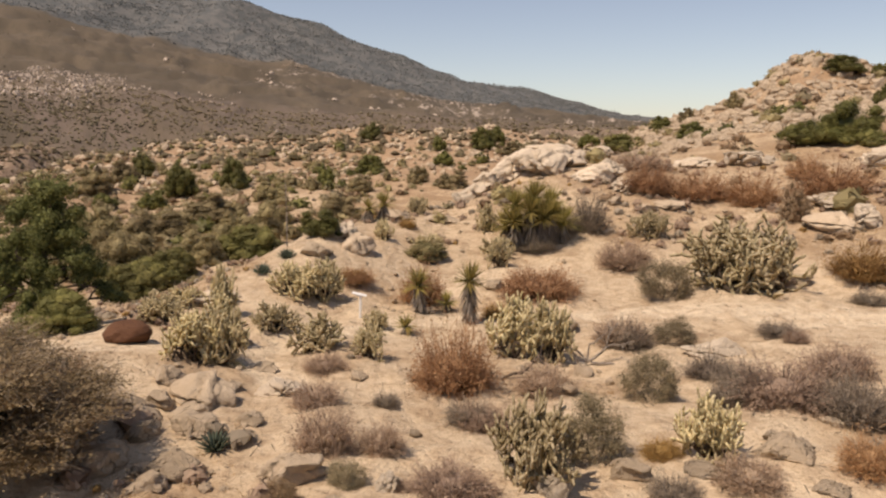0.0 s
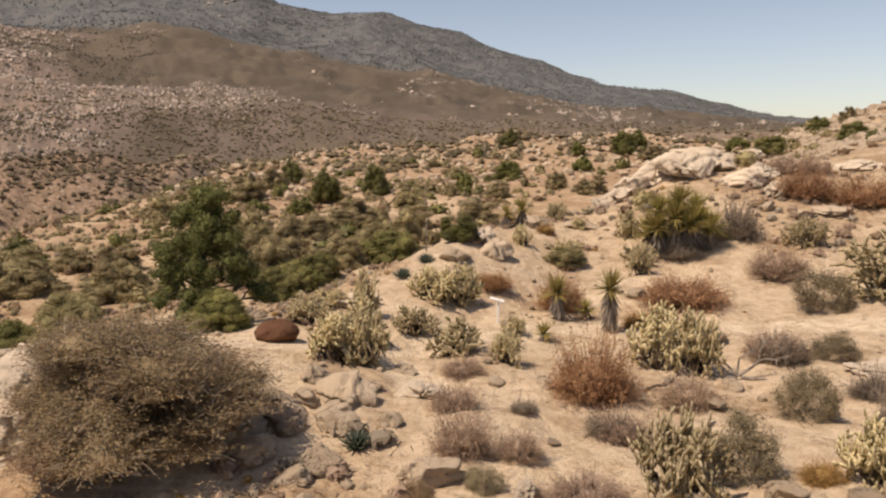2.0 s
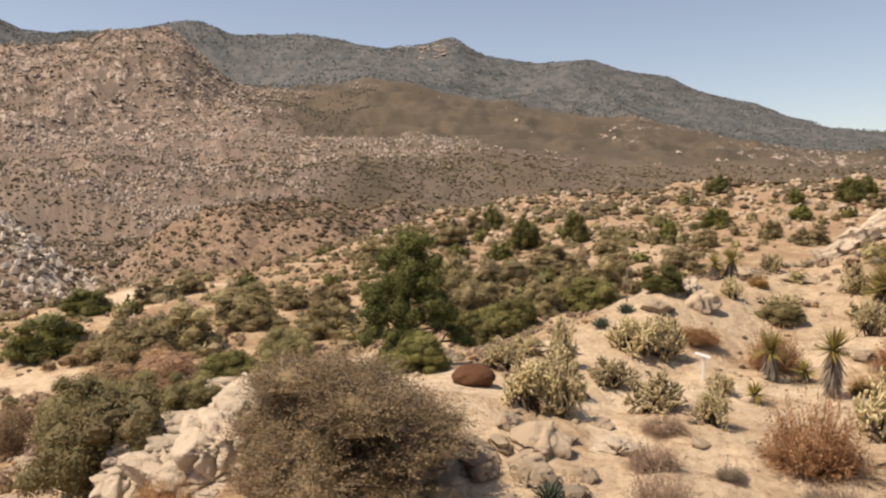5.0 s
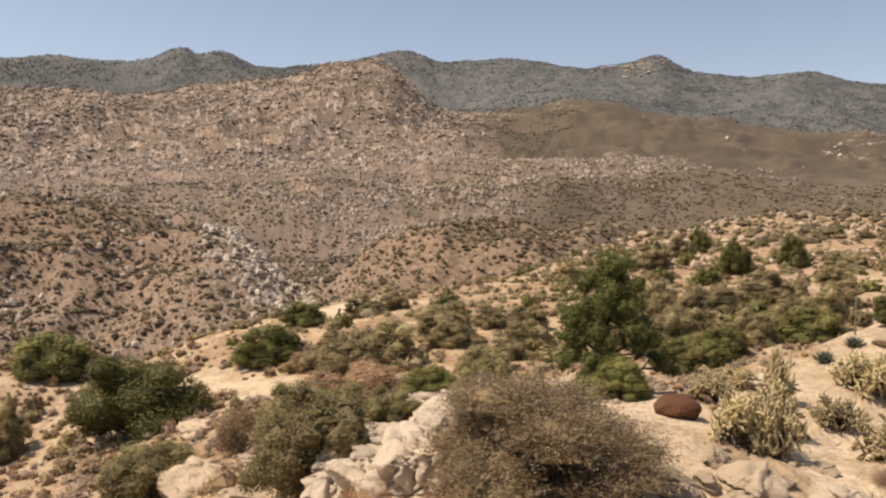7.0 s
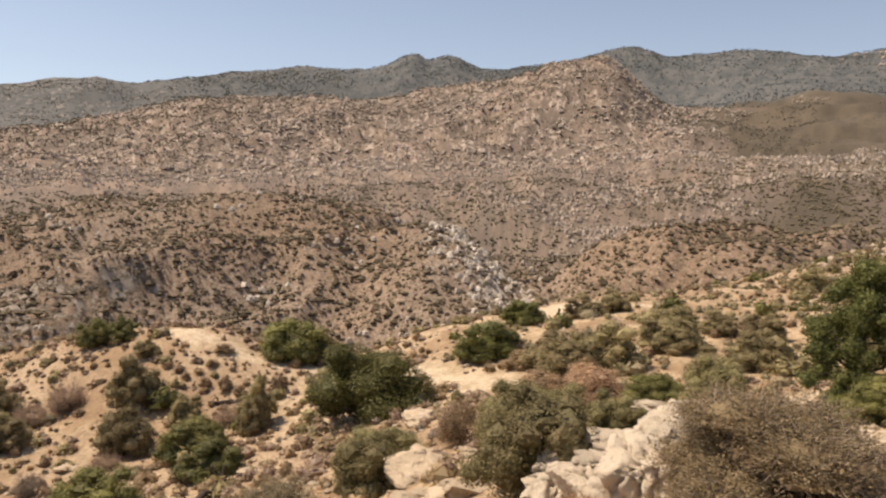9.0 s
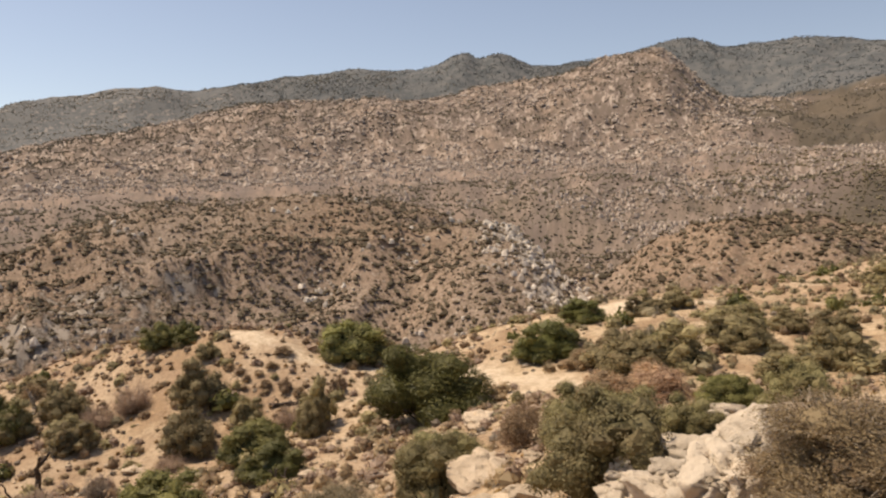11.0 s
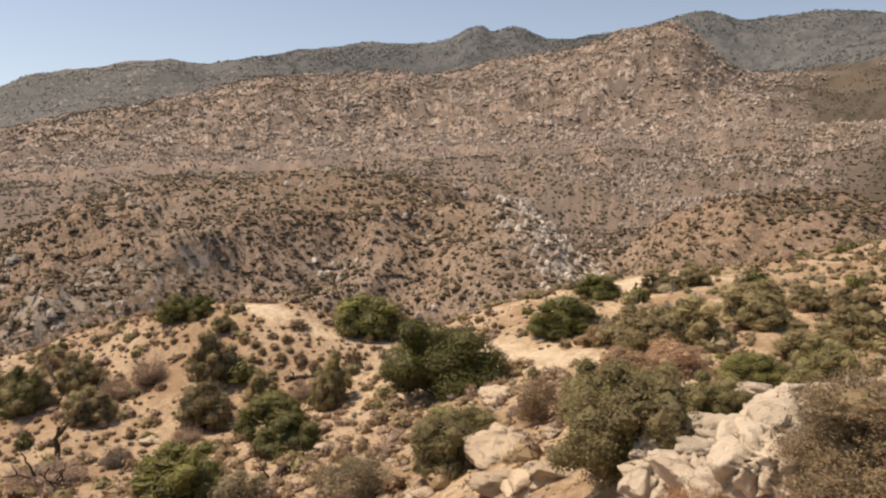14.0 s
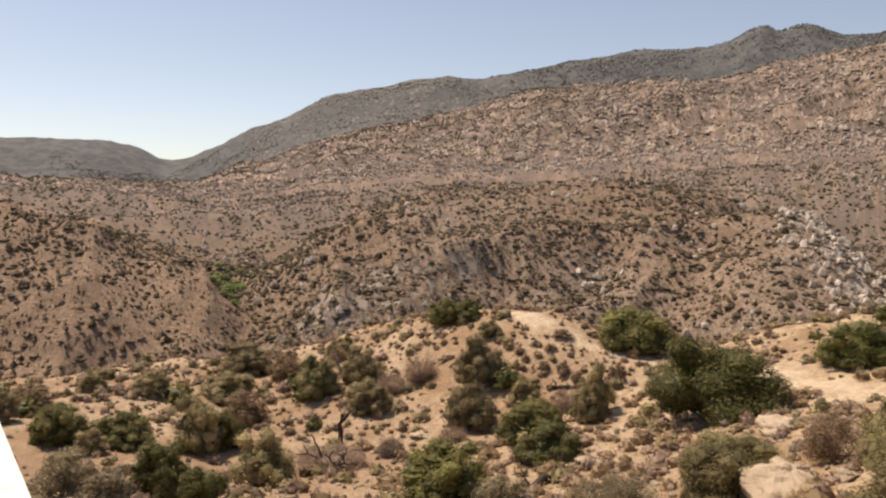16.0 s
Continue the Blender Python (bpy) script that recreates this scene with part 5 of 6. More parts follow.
stand(KIND["sage_near"], SAGE_NEAR_HOLLOW, 33, 0.04, group="sagebrush")

BIG_GREEN = [bush_kind("sugar_bush", "large dense dark green sugar bush beside the sandy path", "deep_green", 4, 34000, 0.02, 30, 0.06, 0.78, puff=1.1)]
stand(BIG_GREEN, [(-42.8, 24.1, 8.86, 5.32)], 3, group="green shrubs")

def twiggy_bush(seed=7):
    """A wide, ragged bush 1 wide and 1 high: stems, many fine twigs that stick out, and small leaves on them."""
    rng = np.random.RandomState(seed)
    ob = thing("grey_bush", "large olive-brown bush with fine dry twigs over boulders", "shrub")
    ring = np.arange(9) * 2 * math.pi / 9 + rng.normal(0, 0.15, 9)
    low = np.stack([np.cos(ring) * 0.31, np.sin(ring) * 0.31, rng.uniform(0.18, 0.36, 9)], 1)
    mid = np.stack([np.cos(ring[:7] * 1.3) * 0.24, np.sin(ring[:7] * 1.3) * 0.24, rng.uniform(0.40, 0.56, 7)], 1)
    top = np.array([[-0.12, 0.02, 0.68], [0.1, 0.06, 0.74], [0.02, -0.12, 0.66], [0.2, -0.06, 0.6]])
    c = np.concatenate([low, mid, top])
    c = c + rng.normal(size=c.shape) * [0.035, 0.035, 0.05]
    lobes = len(c)
    rad = np.stack([rng.uniform(0.13, 0.2, lobes), rng.uniform(0.13, 0.2, lobes), rng.uniform(0.2, 0.3, lobes)], 1)
    rad[:, 2] = np.minimum(rad[:, 2], 1.0 - c[:, 2])
    stems = Heap()
    n = 170
    k = rng.randint(0, lobes, n)
    foot = np.stack([rng.normal(0, 0.07, n), rng.normal(0, 0.07, n), np.full(n, -0.03)], 1)
    knee = foot * 0.4 + c[k] * [0.7, 0.7, 0.6] + 0.03 * rng.normal(size=(n, 3))
    tubes(stems, foot, knee, 0.011, 0.006, 4)
    tubes(stems, knee, c[k] + rad[k] * sphere_dirs(rng, n, 1.0) * 0.8, 0.006, 0.002, 4)
    part("woody_frame", stems.mesh("woody_frame", M["bark"]), ob, kind="stuff")
    twigs, leafy = Heap(), Heap()
    n = 7000
    k = rng.randint(0, lobes, n)
    o = sphere_dirs(rng, n, 0.6)
    root = c[k] + o * rad[k] * rng.uniform(0.55, 0.95, (n, 1))
    way = unit(o + 0.55 * rng.normal(size=(n, 3)) + [0, 0, 0.35])
    reach = rng.uniform(0.05, 0.15, n)
    blades(twigs, root, way, reach, 0.0042, rng, 0.1, 2)
    part("twig_fringe", twigs.mesh("twig_fringe", M["ash"]), ob, "pale dry twig ends", "stuff")
    cores(leafy, rng, c, rad * 0.70)
    m = 70000
    j = rng.randint(0, n, m)
    at = root[j] + way[j] * (reach[j] * rng.uniform(-0.2, 1.0, m))[:, None] + 0.012 * rng.normal(size=(m, 3))
    at[:, 2] = np.maximum(at[:, 2], 0.01)
    leaves(leafy, at, unit(rng.normal(size=(m, 3)) + [0, 0, 0.5]), 0.0135, 0.008, rng)
    part("foliage", leafy.mesh("foliage", M["grey_bush"]), ob, kind="stuff")
    return ob


BIG_GRAY = [twiggy_bush()]
stand(BIG_GRAY, [(-7.05, 11.3, 4.6, 2.15)], 2)

for kinds in (*KIND.values(), BIG_GRAY, BIG_GREEN):
    clear(kinds)


def stand_one(ob, x, y, turn=0.0, sink=0.0, scale=1.0):
    z = float(height(np.array([x]), np.array([y]))[0])
    ob.matrix_basis = pose(x, y, z - sink, 0, 0, turn) @ Matrix.Scale(scale, 4)


# yuccas
big_yucca = yucca_kind("mojave_yucca", "large many-headed yellow-green yucca clump with dead skirts", [(0, 0, 1.45, 190), (0.6, 0.1, 1.25, 170), (-0.6, 0.15, 1.2, 170), (0.3, -0.5, 0.95, 150), (-0.35, -0.45, 1.05, 150), (0.85, -0.35, 0.7, 130), (-0.85, -0.3, 0.75, 130), (0.1, 0.6, 1.2, 120), (-0.95, 0.1, 0.55, 120), (0.95, 0.15, 0.55, 120), (0.0, -0.6, 0.85, 120)], 5, 0.66)
stand_one(big_yucca, 3.6, 30.6, 20, 0.1, 1.25)
stand_one(yucca_kind("mojave_yucca", "leaning yucca with a grey skirt of dead leaves", [(-0.45, 0, 0.85, 130)], 20, 0.62), -0.3, 23.1)
stand_one(yucca_kind("mojave_yucca", "upright yucca with a thick grey skirt of dead leaves", [(-0.05, 0, 1.2, 140)], 21, 0.65), 0.8, 21.6)
stand_one(yucca_kind("mojave_yucca", "young yellow-green yucca among shrubs", [(0, 0, 0.3, 60)], 22, 0.45), 0.1, 23.6)
stand_one(yucca_kind("mojave_yucca", "small yucca among dry shrubs", [(0, 0, 0.2, 60)], 23, 0.4), -1, 20.6)
stand_one(yucca_kind("mojave_yucca", "pair of yucca heads among pale boulders", [(0, 0, 0.6, 90), (0.6, 0.4, 0.75, 90)], 24, 0.65), -3.1, 32.6)
for x, y, size, seed in ((-3.7, 12.1, 0.72, 3), (-5.7, 24.3, 0.8, 4), (-5.2, 25.7, 0.8, 5)):
    stand_one(agave_kind(), x, y, 40 * seed, 0.02, size)


def tree():
    """A small dense evergreen: trunk, limbs, and a ragged crown of leaf clumps."""
    rng = np.random.RandomState(12)
    ob = thing("evergreen_tree", "small dark green evergreen tree standing beside the trail", "tree")
    wood, tips = Heap(), []
    p, way, r = np.array([0, 0, -0.1]), unit(np.array([0.02, 0.0, 1.0])), 0.13
    spine = [p]
    for s in range(7):
        q = p + way * 0.52
        tubes(wood, [p], [q], r, r * 0.82, 8)
        p, r = q, r * 0.82
        way = unit(way + 0.1 * rng.normal(size=3) + [0, 0, 0.15])
        spine.append(p)
    part("trunk", wood.mesh("trunk", M["bark"], True), ob)
    for i in range(52):
        u = rng.uniform(0.0, 1.0)
        k = min(int(u * 7), 6)
        root = spine[k] + (spine[k + 1] - spine[k]) * (u * 7 - k)
        a = i * 2.4
        reach = (1.15 if u < 0.45 else 1.15 - (u - 0.45) * 1.45) * rng.uniform(0.35, 1.2) * (1 + 0.3 * math.sin(2 * a + 5 * u))
        arm = Heap()
        limb(arm, rng, root, unit(np.array([math.cos(a), math.sin(a), rng.uniform(-0.1, 0.6)])), reach * 0.6, 0.035 * (1.1 - u) + 0.008, 1, tips, 0.2, 5, 0.6, 3)
        part("limb", arm.mesh("limb", M["bark"], True), ob)
    crown = Heap()
    for c in tips:
        per = 280
        rad = rng.uniform(0.13, 0.4) * np.array([1, 1, 0.9])
        cores(crown, rng, c[None], rad[None] * 0.62)
        o = sphere_dirs(rng, per)
        at = c + o * rad * rng.uniform(0.5, 1.1, (per, 1))
        leaves(crown, at, unit(o + 0.7 * rng.normal(size=(per, 3))), 0.08, 0.04, rng)
    part("crown", crown.mesh("crown", M["pine"]), ob, kind="stuff")
    return ob


stand_one(tree(), -10, 19.5, 30)


def box(bm, size, m):
    bmesh.ops.create_cube(bm, size=1, matrix=m @ Matrix.Diagonal((*size, 1)))


def block(name, size, m, mat, parent, edge=0.008, label=""):
    bm = bmesh.new()
    box(bm, size, Matrix.Identity(4))
    bmesh.ops.bevel(bm, geom=bm.edges[:], offset=edge, segments=2, affect="EDGES")
    me = bpy.data.meshes.new(name)
    bm.to_mesh(me)
    bm.free()
    me.materials.append(M[mat])
    ob = part(name, me, parent, label)
    ob.matrix_basis = m
    return ob


# the little sign on the trail
sign = thing("trail_sign", "low white trail sign with a tilted board on a post", "sign")
block("post", (0.07, 0.06, 0.78), pose(0, 0, 0.29, 0, 2, 0), "white", sign)
block("board", (0.42, 0.16, 0.03), pose(-0.02, 0, 0.705, 8, 14, 0), "white", sign, 0.006, "tilted white board")
block("bracket", (0.2, 0.05, 0.05), pose(-0.01, 0, 0.67, 0, 14, 0), "white", sign, 0.005)
stand_one(sign, -2.4, 22.2, 0, 0.0)


def dead_wood_thing(name, label, starts, seed, mat="dead_wood", wander=0.35, depth=2):
    rng = np.random.RandomState(seed)
    ob = thing(name, label, "dead wood")
    for p, way, length, r in starts:
        h, tips = Heap(), []
        limb(h, rng, np.array(p, float), unit(np.array(way, float)), length, r, depth, tips, wander, 6, 0.7, 2)
        part("branch", h.mesh("branch", M[mat], True), ob)
    return ob


stand_one(dead_wood_thing("dead_branch", "bleached grey dead branches lying among dry shrubs", [((0, 0, 0.1), (-0.6, 0, 0.9), 0.5, 0.03), ((0, 0, 0.1), (0.9, 0.1, 0.5), 0.6, 0.035), ((0, 0, 0.05), (-1, 0.2, 0.15), 0.6, 0.03), ((0.1, 0, 0.1), (0.6, -0.3, -0.05), 0.5, 0.03), ((0, 0, 0.1), (0.2, 0.2, 1), 0.45, 0.025)], 4), 3.4, 17.9)
stand_one(dead_wood_thing("dead_branch", "dark bent dead stem lying on sand", [((0.3, 0, 0.12), (-1, 0, -0.1), 0.5, 0.035), ((0.3, 0, 0.12), (0.8, 0.2, 0.5), 0.5, 0.03)], 9, "dark_wood", 0.3, 1), 1.4, 16.3)
stand_one(dead_wood_thing("dead_snag", "dark dead tree snag leaning on the slope", [((0, 0, -0.1), (0.25, 0, 1), 1.1, 0.13), ((0, 0, 0.0), (-0.4, 0, 0.5), 0.5, 0.08)], 6, "dark_wood", 0.15, 1), -57.3, 3.4, scale=1.6)
stand_one(dead_wood_thing("fallen_branches", "tangle of dark fallen branches on the slope", [((0, 0, 0.15), (-1, -0.2, -0.02), 1.3, 0.09), ((0, 0, 0.2), (0.8, 0.3, 0.35), 0.7, 0.07), ((0, 0, 0.2), (0.3, -0.6, 0.5), 0.6, 0.06), ((0.2, 0, 0.2), (-0.5, 0.5, 0.6), 0.6, 0.05), ((0, 0, 0.2), (0.9, -0.3, 0.1), 0.6, 0.05)], 7, "dark_wood", 0.3, 2), -50.2, 2.8, scale=1.25)
stand_one(dead_wood_thing("dead_bush", "bleached white dead shrub skeleton", [((0, 0, 0), (0.2, 0, 1), 1.0, 0.06), ((0, 0, 0), (-0.6, 0.1, 0.8), 0.9, 0.05), ((0, 0, 0), (0.7, 0.2, 0.7), 0.9, 0.05)], 8), -71.8, 3.9, scale=1.5)


def fallen_log(a, b, r, seed):
    """A rough dark trunk lying on the ground between two points."""
    rng = np.random.RandomState(seed)
    ob = thing("fallen_log", "dark weathered log lying on the slope", "log")
    h = Heap()
    n = 8
    x, y = np.linspace(a[0], b[0], n + 1), np.linspace(a[1], b[1], n + 1)
    z = height(x, y) + r * 0.7
    p = np.stack([x, y, z], 1) + r * 0.35 * rng.normal(size=(n + 1, 3))
    rad = r * np.linspace(1.15, 0.7, n + 1)
    sweep(h, p, rad, 9)
    part("trunk", h.mesh("trunk", M["dark_wood"], True), ob)
    for k in (2, 5, 6):
        t, tips = Heap(), []
        limb(t, rng, p[k], unit(np.array([*rng.normal(size=2) * 0.6, 0.8])), r * 3.5, r * 0.35, 1, tips, 0.3, 5)
        part("stub", t.mesh("stub", M["dark_wood"], True), ob)


fallen_log((-37, 10.6), (-41.5, 15.6), 0.2, 2)
fallen_log((-59.1, 19.4), (-57.5, 22.5), 0.16, 3)

# a dry flower stalk
stalk = thing("flower_stalk", "thin dry agave flower stalk standing upright", "stalk")
h = Heap()
tubes(h, [[0, 0, -0.1], [0.02, 0, 1.2]], [[0.02, 0, 1.2], [0.0, 0, 2.3]], [0.025, 0.018], [0.018, 0.01], 6)
part("stem", h.mesh("stem", M["dead_wood"], True), stalk)
stand_one(stalk, -5.4, 26.8)

# the white handrail beside the viewpoint
rail = thing("handrail", "white-painted flat wooden handrail beside the viewpoint", "handrail")
low, high = Vector((-3.382, -0.129, 4.511)), Vector((-5.186, -0.915, 4.511))
along = (high - low).normalized()
face = Vector((0, 0, 1))
bar = Matrix.Translation((low + high) / 2) @ Matrix((face.cross(along), face, along)).transposed().to_4x4()
block("rail", (0.14, 0.035, (high - low).length), bar, "white", rail, 0.006)
for end in (low + along * 0.15, high - along * 0.15):
    foot = float(height(np.array([end.x]), np.array([end.y]))[0]) - 0.1
    block("post", (0.09, 0.09, end.z - foot - 0.02), pose(end.x, end.y, (end.z - 0.02 + foot) / 2), "white", rail, 0.008)


# ---- what nobody could count ----
def sector(rng, n, lo, hi, b0, b1):
    """Even scatter between two distances and two bearings."""
    r = np.sqrt(rng.uniform(lo * lo, hi * hi, n))
    b = np.radians(rng.uniform(b0, b1, n))
    return -np.sin(b) * r, np.cos(b) * r, r, np.degrees(b)


def heap_of_clumps(name, label, mat, x, y, wide, tall, rng, per, leaf):
    """Many low shrubs in one mesh, each a tuft of leaves."""
    z = height(x, y)
    n = len(x)
    k = np.repeat(np.arange(n), per)
    o = sphere_dirs(rng, n * per, 1.0)
    q = o * rng.uniform(0.45, 1.0, (n * per, 1))
    at = np.stack([x[k] + q[:, 0] * wide[k] * 0.5, y[k] + q[:, 1] * wide[k] * 0.5, z[k] + q[:, 2] * tall[k] * 0.9 - 0.02], 1)
    h = Heap()
    cores(h, rng, np.stack([x, y, z + tall * 0.28], 1), np.stack([wide * 0.36, wide * 0.36, tall * 0.42], 1))
    side = unit(rng.normal(size=at.shape))
    lead = unit(np.cross(unit(o + 0.6 * rng.normal(size=at.shape)), side))
    side = unit(np.cross(lead, o))
    L = (leaf * wide[k] * rng.uniform(0.6, 1.4, n * per))[:, None]
    v = np.stack([at - lead * L * 0.5 - side * L * 0.3, at - lead * L * 0.4 + side * L * 0.35, at + lead * L * 0.6], 1)
    h.put(v, np.arange(n * per * 3))
    return tagged(new(name, h.mesh(name, M[mat])), label, "low scrub", kind="stuff")


def trail_free(x, y, z):
    c = ground_cover(x, y, z)
    return c[..., 0] < 0.45


def scatter_scrub():
    rng = np.random.RandomState(31)
    for name, mat, label, n, lo, hi, size, *span in (
            ("low_scrub", "taupe", "low half-dry brown scrub dotted over sandy slopes", 1900, 26, 125, (0.4, 1.6)),
            ("low_scrub", "olive", "low olive-green scrub dotted over sandy slopes", 1150, 34, 150, (0.6, 2.2)),
            ("low_scrub", "ash", "low ash-grey dead scrub dotted over sandy slopes", 700, 12, 110, (0.3, 0.9)),
            ("low_scrub", "mauve", "low mauve-brown dry scrub on the near slope", 1300, 9, 48, (0.2, 0.8), -33, 40),
            ("low_scrub", "ash", "pale grey dry grass clumps on the near slope", 800, 9, 42, (0.2, 0.8), -33, 40),
            ("low_scrub", "straw", "low straw-coloured bunch grass on the near slope", 320, 9, 46, (0.2, 0.6), -33, 60),
            ("low_scrub", "taupe", "small brown shrubs dotting the sandy knoll", 560, 36, 92, (0.4, 1.5), 56, 104),
            ("low_scrub", "mauve", "dry grey-brown twiggy scrub on the sandy knoll", 320, 36, 96, (0.5, 1.8), 56, 104),
            ("low_scrub", "ash", "pale dry grass clumps on the sandy knoll", 500, 34, 90, (0.25, 0.8), 50, 104),
            ("low_scrub", "olive", "olive brush closely covering the flat below the crest", 150, 40, 128, (1.0, 2.6), 3, 33),
            ("low_scrub", "green", "yellow-green brush on the flat below the crest", 40, 40, 110, (1.2, 2.6), 3, 36),
            ("low_scrub", "sage", "small grey-green scrub filling the flat below the crest", 1500, 38, 140, (0.4, 1.3), -2, 56),
            ("low_scrub", "straw", "tan bunch grass on the sandy knoll", 600, 58, 94, (0.2, 0.7), 58, 96),
            ("low_scrub", "taupe", "small dry brown shrubs along the knoll", 480, 58, 98, (0.3, 0.9), 60, 100),
            ("low_scrub", "mauve", "dry grey-brown shrubs between the boulders", 420, 17, 55, (0.4, 1.3), 38, 84),
            ("low_scrub", "taupe", "half-dry brown shrubs between the boulders", 320, 20, 60, (0.5, 1.5), 38, 84),
            ("low_scrub", "sage", "grey-green brush across the flat below the hill", 420, 45, 150, (0.8, 2.4)),
            ("low_scrub", "deep_green", "dark green shrubs across the brushy flat", 260, 55, 150, (1.2, 3.0))):
        x, y, r, b = sector(rng, n, lo, hi, *(span or (-33, 112)))
        z = height(x, y)
        keep = trail_free(x, y, z) & ((fbm(x, y, 18, 2, 51) > -0.55) | (b > 58))
        keep &= ~((b < 6) & (r < 60) & (rng.rand(n) < 0.45))
        x, y = x[keep], y[keep]
        wide = rng.uniform(*size, len(x)) * rng.uniform(0.6, 1, len(x))
        heap_of_clumps(name, label, mat, x, y, wide, wide * rng.uniform(0.5, 0.8, len(x)), rng, {"deep_green": 80, "olive": 62, "sage": 62, "green": 80}.get(mat, 40), 0.22)


def scatter_tufts():
    """Dry grass and litter over the near slope."""
    rng = np.random.RandomState(8)
    n = 15000
    x, y, r, b = sector(rng, n, 8, 42, -33, 75)
    z = height(x, y)
    keep = trail_free(x, y, z) & (fbm(x, y, 3, 2, 61) > -0.1)
    x, y, z = x[keep], y[keep], z[keep]
    n, per = len(x), 9
    k = np.repeat(np.arange(n), per)
    a = rng.uniform(0, 2 * math.pi, n * per)
    way = unit(np.stack([np.cos(a), np.sin(a), rng.uniform(0.1, 1.6, n * per)], 1))
    h = Heap()
    blades(h, np.stack([x[k], y[k], z[k] - 0.01], 1) + 0.03 * rng.normal(size=(n * per, 3)) * [1, 1, 0], way, rng.uniform(0.05, 0.2, n * per), 0.012, rng, 0.2, 1)
    sticks = Heap()
    x, y, r, b = sector(rng, 5200, 8, 40, -33, 105)
    a = rng.uniform(0, 2 * math.pi, len(x))
    flat = unit(np.stack([np.cos(a), np.sin(a), rng.uniform(-0.1, 0.25, len(x))], 1))
    blades(sticks, np.stack([x, y, height(x, y) + 0.015], 1), flat, rng.uniform(0.08, 0.45, len(x)), 0.02, rng, 0.1, 1)
    tagged(new("twig_litter", sticks.mesh("twig_litter", M["cholla_old"])), "fallen dark twigs and cactus joints scattered on sand", "litter", kind="stuff")
    tagged(new("dry_grass", h.mesh("dry_grass", M["straw"])), "short dry straw-coloured grass and litter on sand", "dry grass", kind="stuff")


def scatter_stones(name, label, mat, n, lo, hi, b0, b1, small, large, seed, level=1, keep_off=True, power=2.5):
    rng = np.random.RandomState(seed)
    x, y, r, b = sector(rng, n, lo, hi, b0, b1)
    z = height(x, y)
    if keep_off:
        ok = trail_free(x, y, z) | (rng.rand(n) < 0.15)
        x, y, z = x[ok], y[ok], z[ok]
    shapes = [lump(rng, level, 8, 0.2) for _ in range(12)]
    h = Heap()
    for i in range(len(x)):
        v, f = shapes[i % 12]
        s = (small + (large - small) * rng.rand() ** power) * 0.5
        t = rng.uniform(0, 2 * math.pi)
        c, d = math.cos(t), math.sin(t)
        q = v * s * [1, rng.uniform(0.65, 1), rng.uniform(0.45, 0.9)]
        h.put(np.stack([q[:, 0] * c - q[:, 1] * d + x[i], q[:, 0] * d + q[:, 1] * c + y[i], q[:, 2] + z[i] + s * 0.12], 1), f)
    tagged(new(name, h.mesh(name, M[mat])), label, "stones", kind="stuff")


def far_brush():
    """Round shrubs on the slopes across the gorge."""
    rng = np.random.RandomState(77)
    M["far_brush"] = leaf_material("hill_brush", (0.12, 0.100, 0.058), (0.32, 0.262, 0.16), dry=(0.26, 0.19, 0.125), dryness=0.3)
    M["far_shrub"] = island_material("mountain_brush", (0.088, 0.077, 0.05), (0.195, 0.162, 0.105))
    ring = np.arange(4) * math.pi / 2
    base = np.concatenate([np.stack([np.cos(ring), np.sin(ring), 0 * ring + 0.3], 1), [[0, 0, 0.95]], [[0, 0, -0.4]]])
    tri = []
    for i in range(4):
        tri += [[i, (i + 1) % 4, 4], [(i + 1) % 4, i, 5]]
    for lo, hi, n, size, b0 in ((112, 185, 4000, (0.5, 2.0), -16), (185, 520, 62000, (0.8, 3.0), 24), (430, 760, 26000, (1.0, 3.6), 20), (300, 950, 26000, (1.2, 3.8), -16)):
        x, y, r, b = sector(rng, n, lo, hi, b0, 112 if b0 > 0 else 40)
        # thicker in some patches than in others
        keep = rng.rand(n) < 0.68 + 0.25 * fbm(x, y, 45, 4, 91) - 0.22 * gully(x, y) * (r < 520) - 0.3 * (b > 95)
        x, y = x[keep], y[keep]
        z = height(x, y)
        m = len(x)
        s = rng.uniform(*size, m) * rng.uniform(0.5, 1, m)
        v = base[None] * (1 + 0.35 * rng.normal(size=(m, 6, 3)).clip(-1.5, 1.5)) * (s * 0.5)[:, None, None] * np.array([1.15, 1.15, 1.15])
        v = v + np.stack([x, y, z], 1)[:, None]
        f = np.array(tri)[None] + np.arange(m)[:, None, None] * 6
        me = mesh_from("hill_brush", v.reshape(-1, 3), f.reshape(-1, 3), [M["far_shrub" if lo == 430 else "far_brush"]], False)
        tagged(new("hill_brush", me), "olive-brown brush dotting the slopes across the gorge", "brush", kind="stuff")


def canyon_trees():
    """A patch of green trees down in the canyon."""
    rng = np.random.RandomState(83)
    r, b = rng.uniform(285, 345, 34), np.radians(rng.normal(94.6, 0.7, 34))
    x, y = -np.sin(b) * r, np.cos(b) * r
    wide = rng.uniform(2.5, 5.5, 34)
    heap_of_clumps("canyon_trees", "bright green trees down in the canyon bed", "canyon_leaf", x, y, wide, wide * 0.6, rng, 160, 0.16)


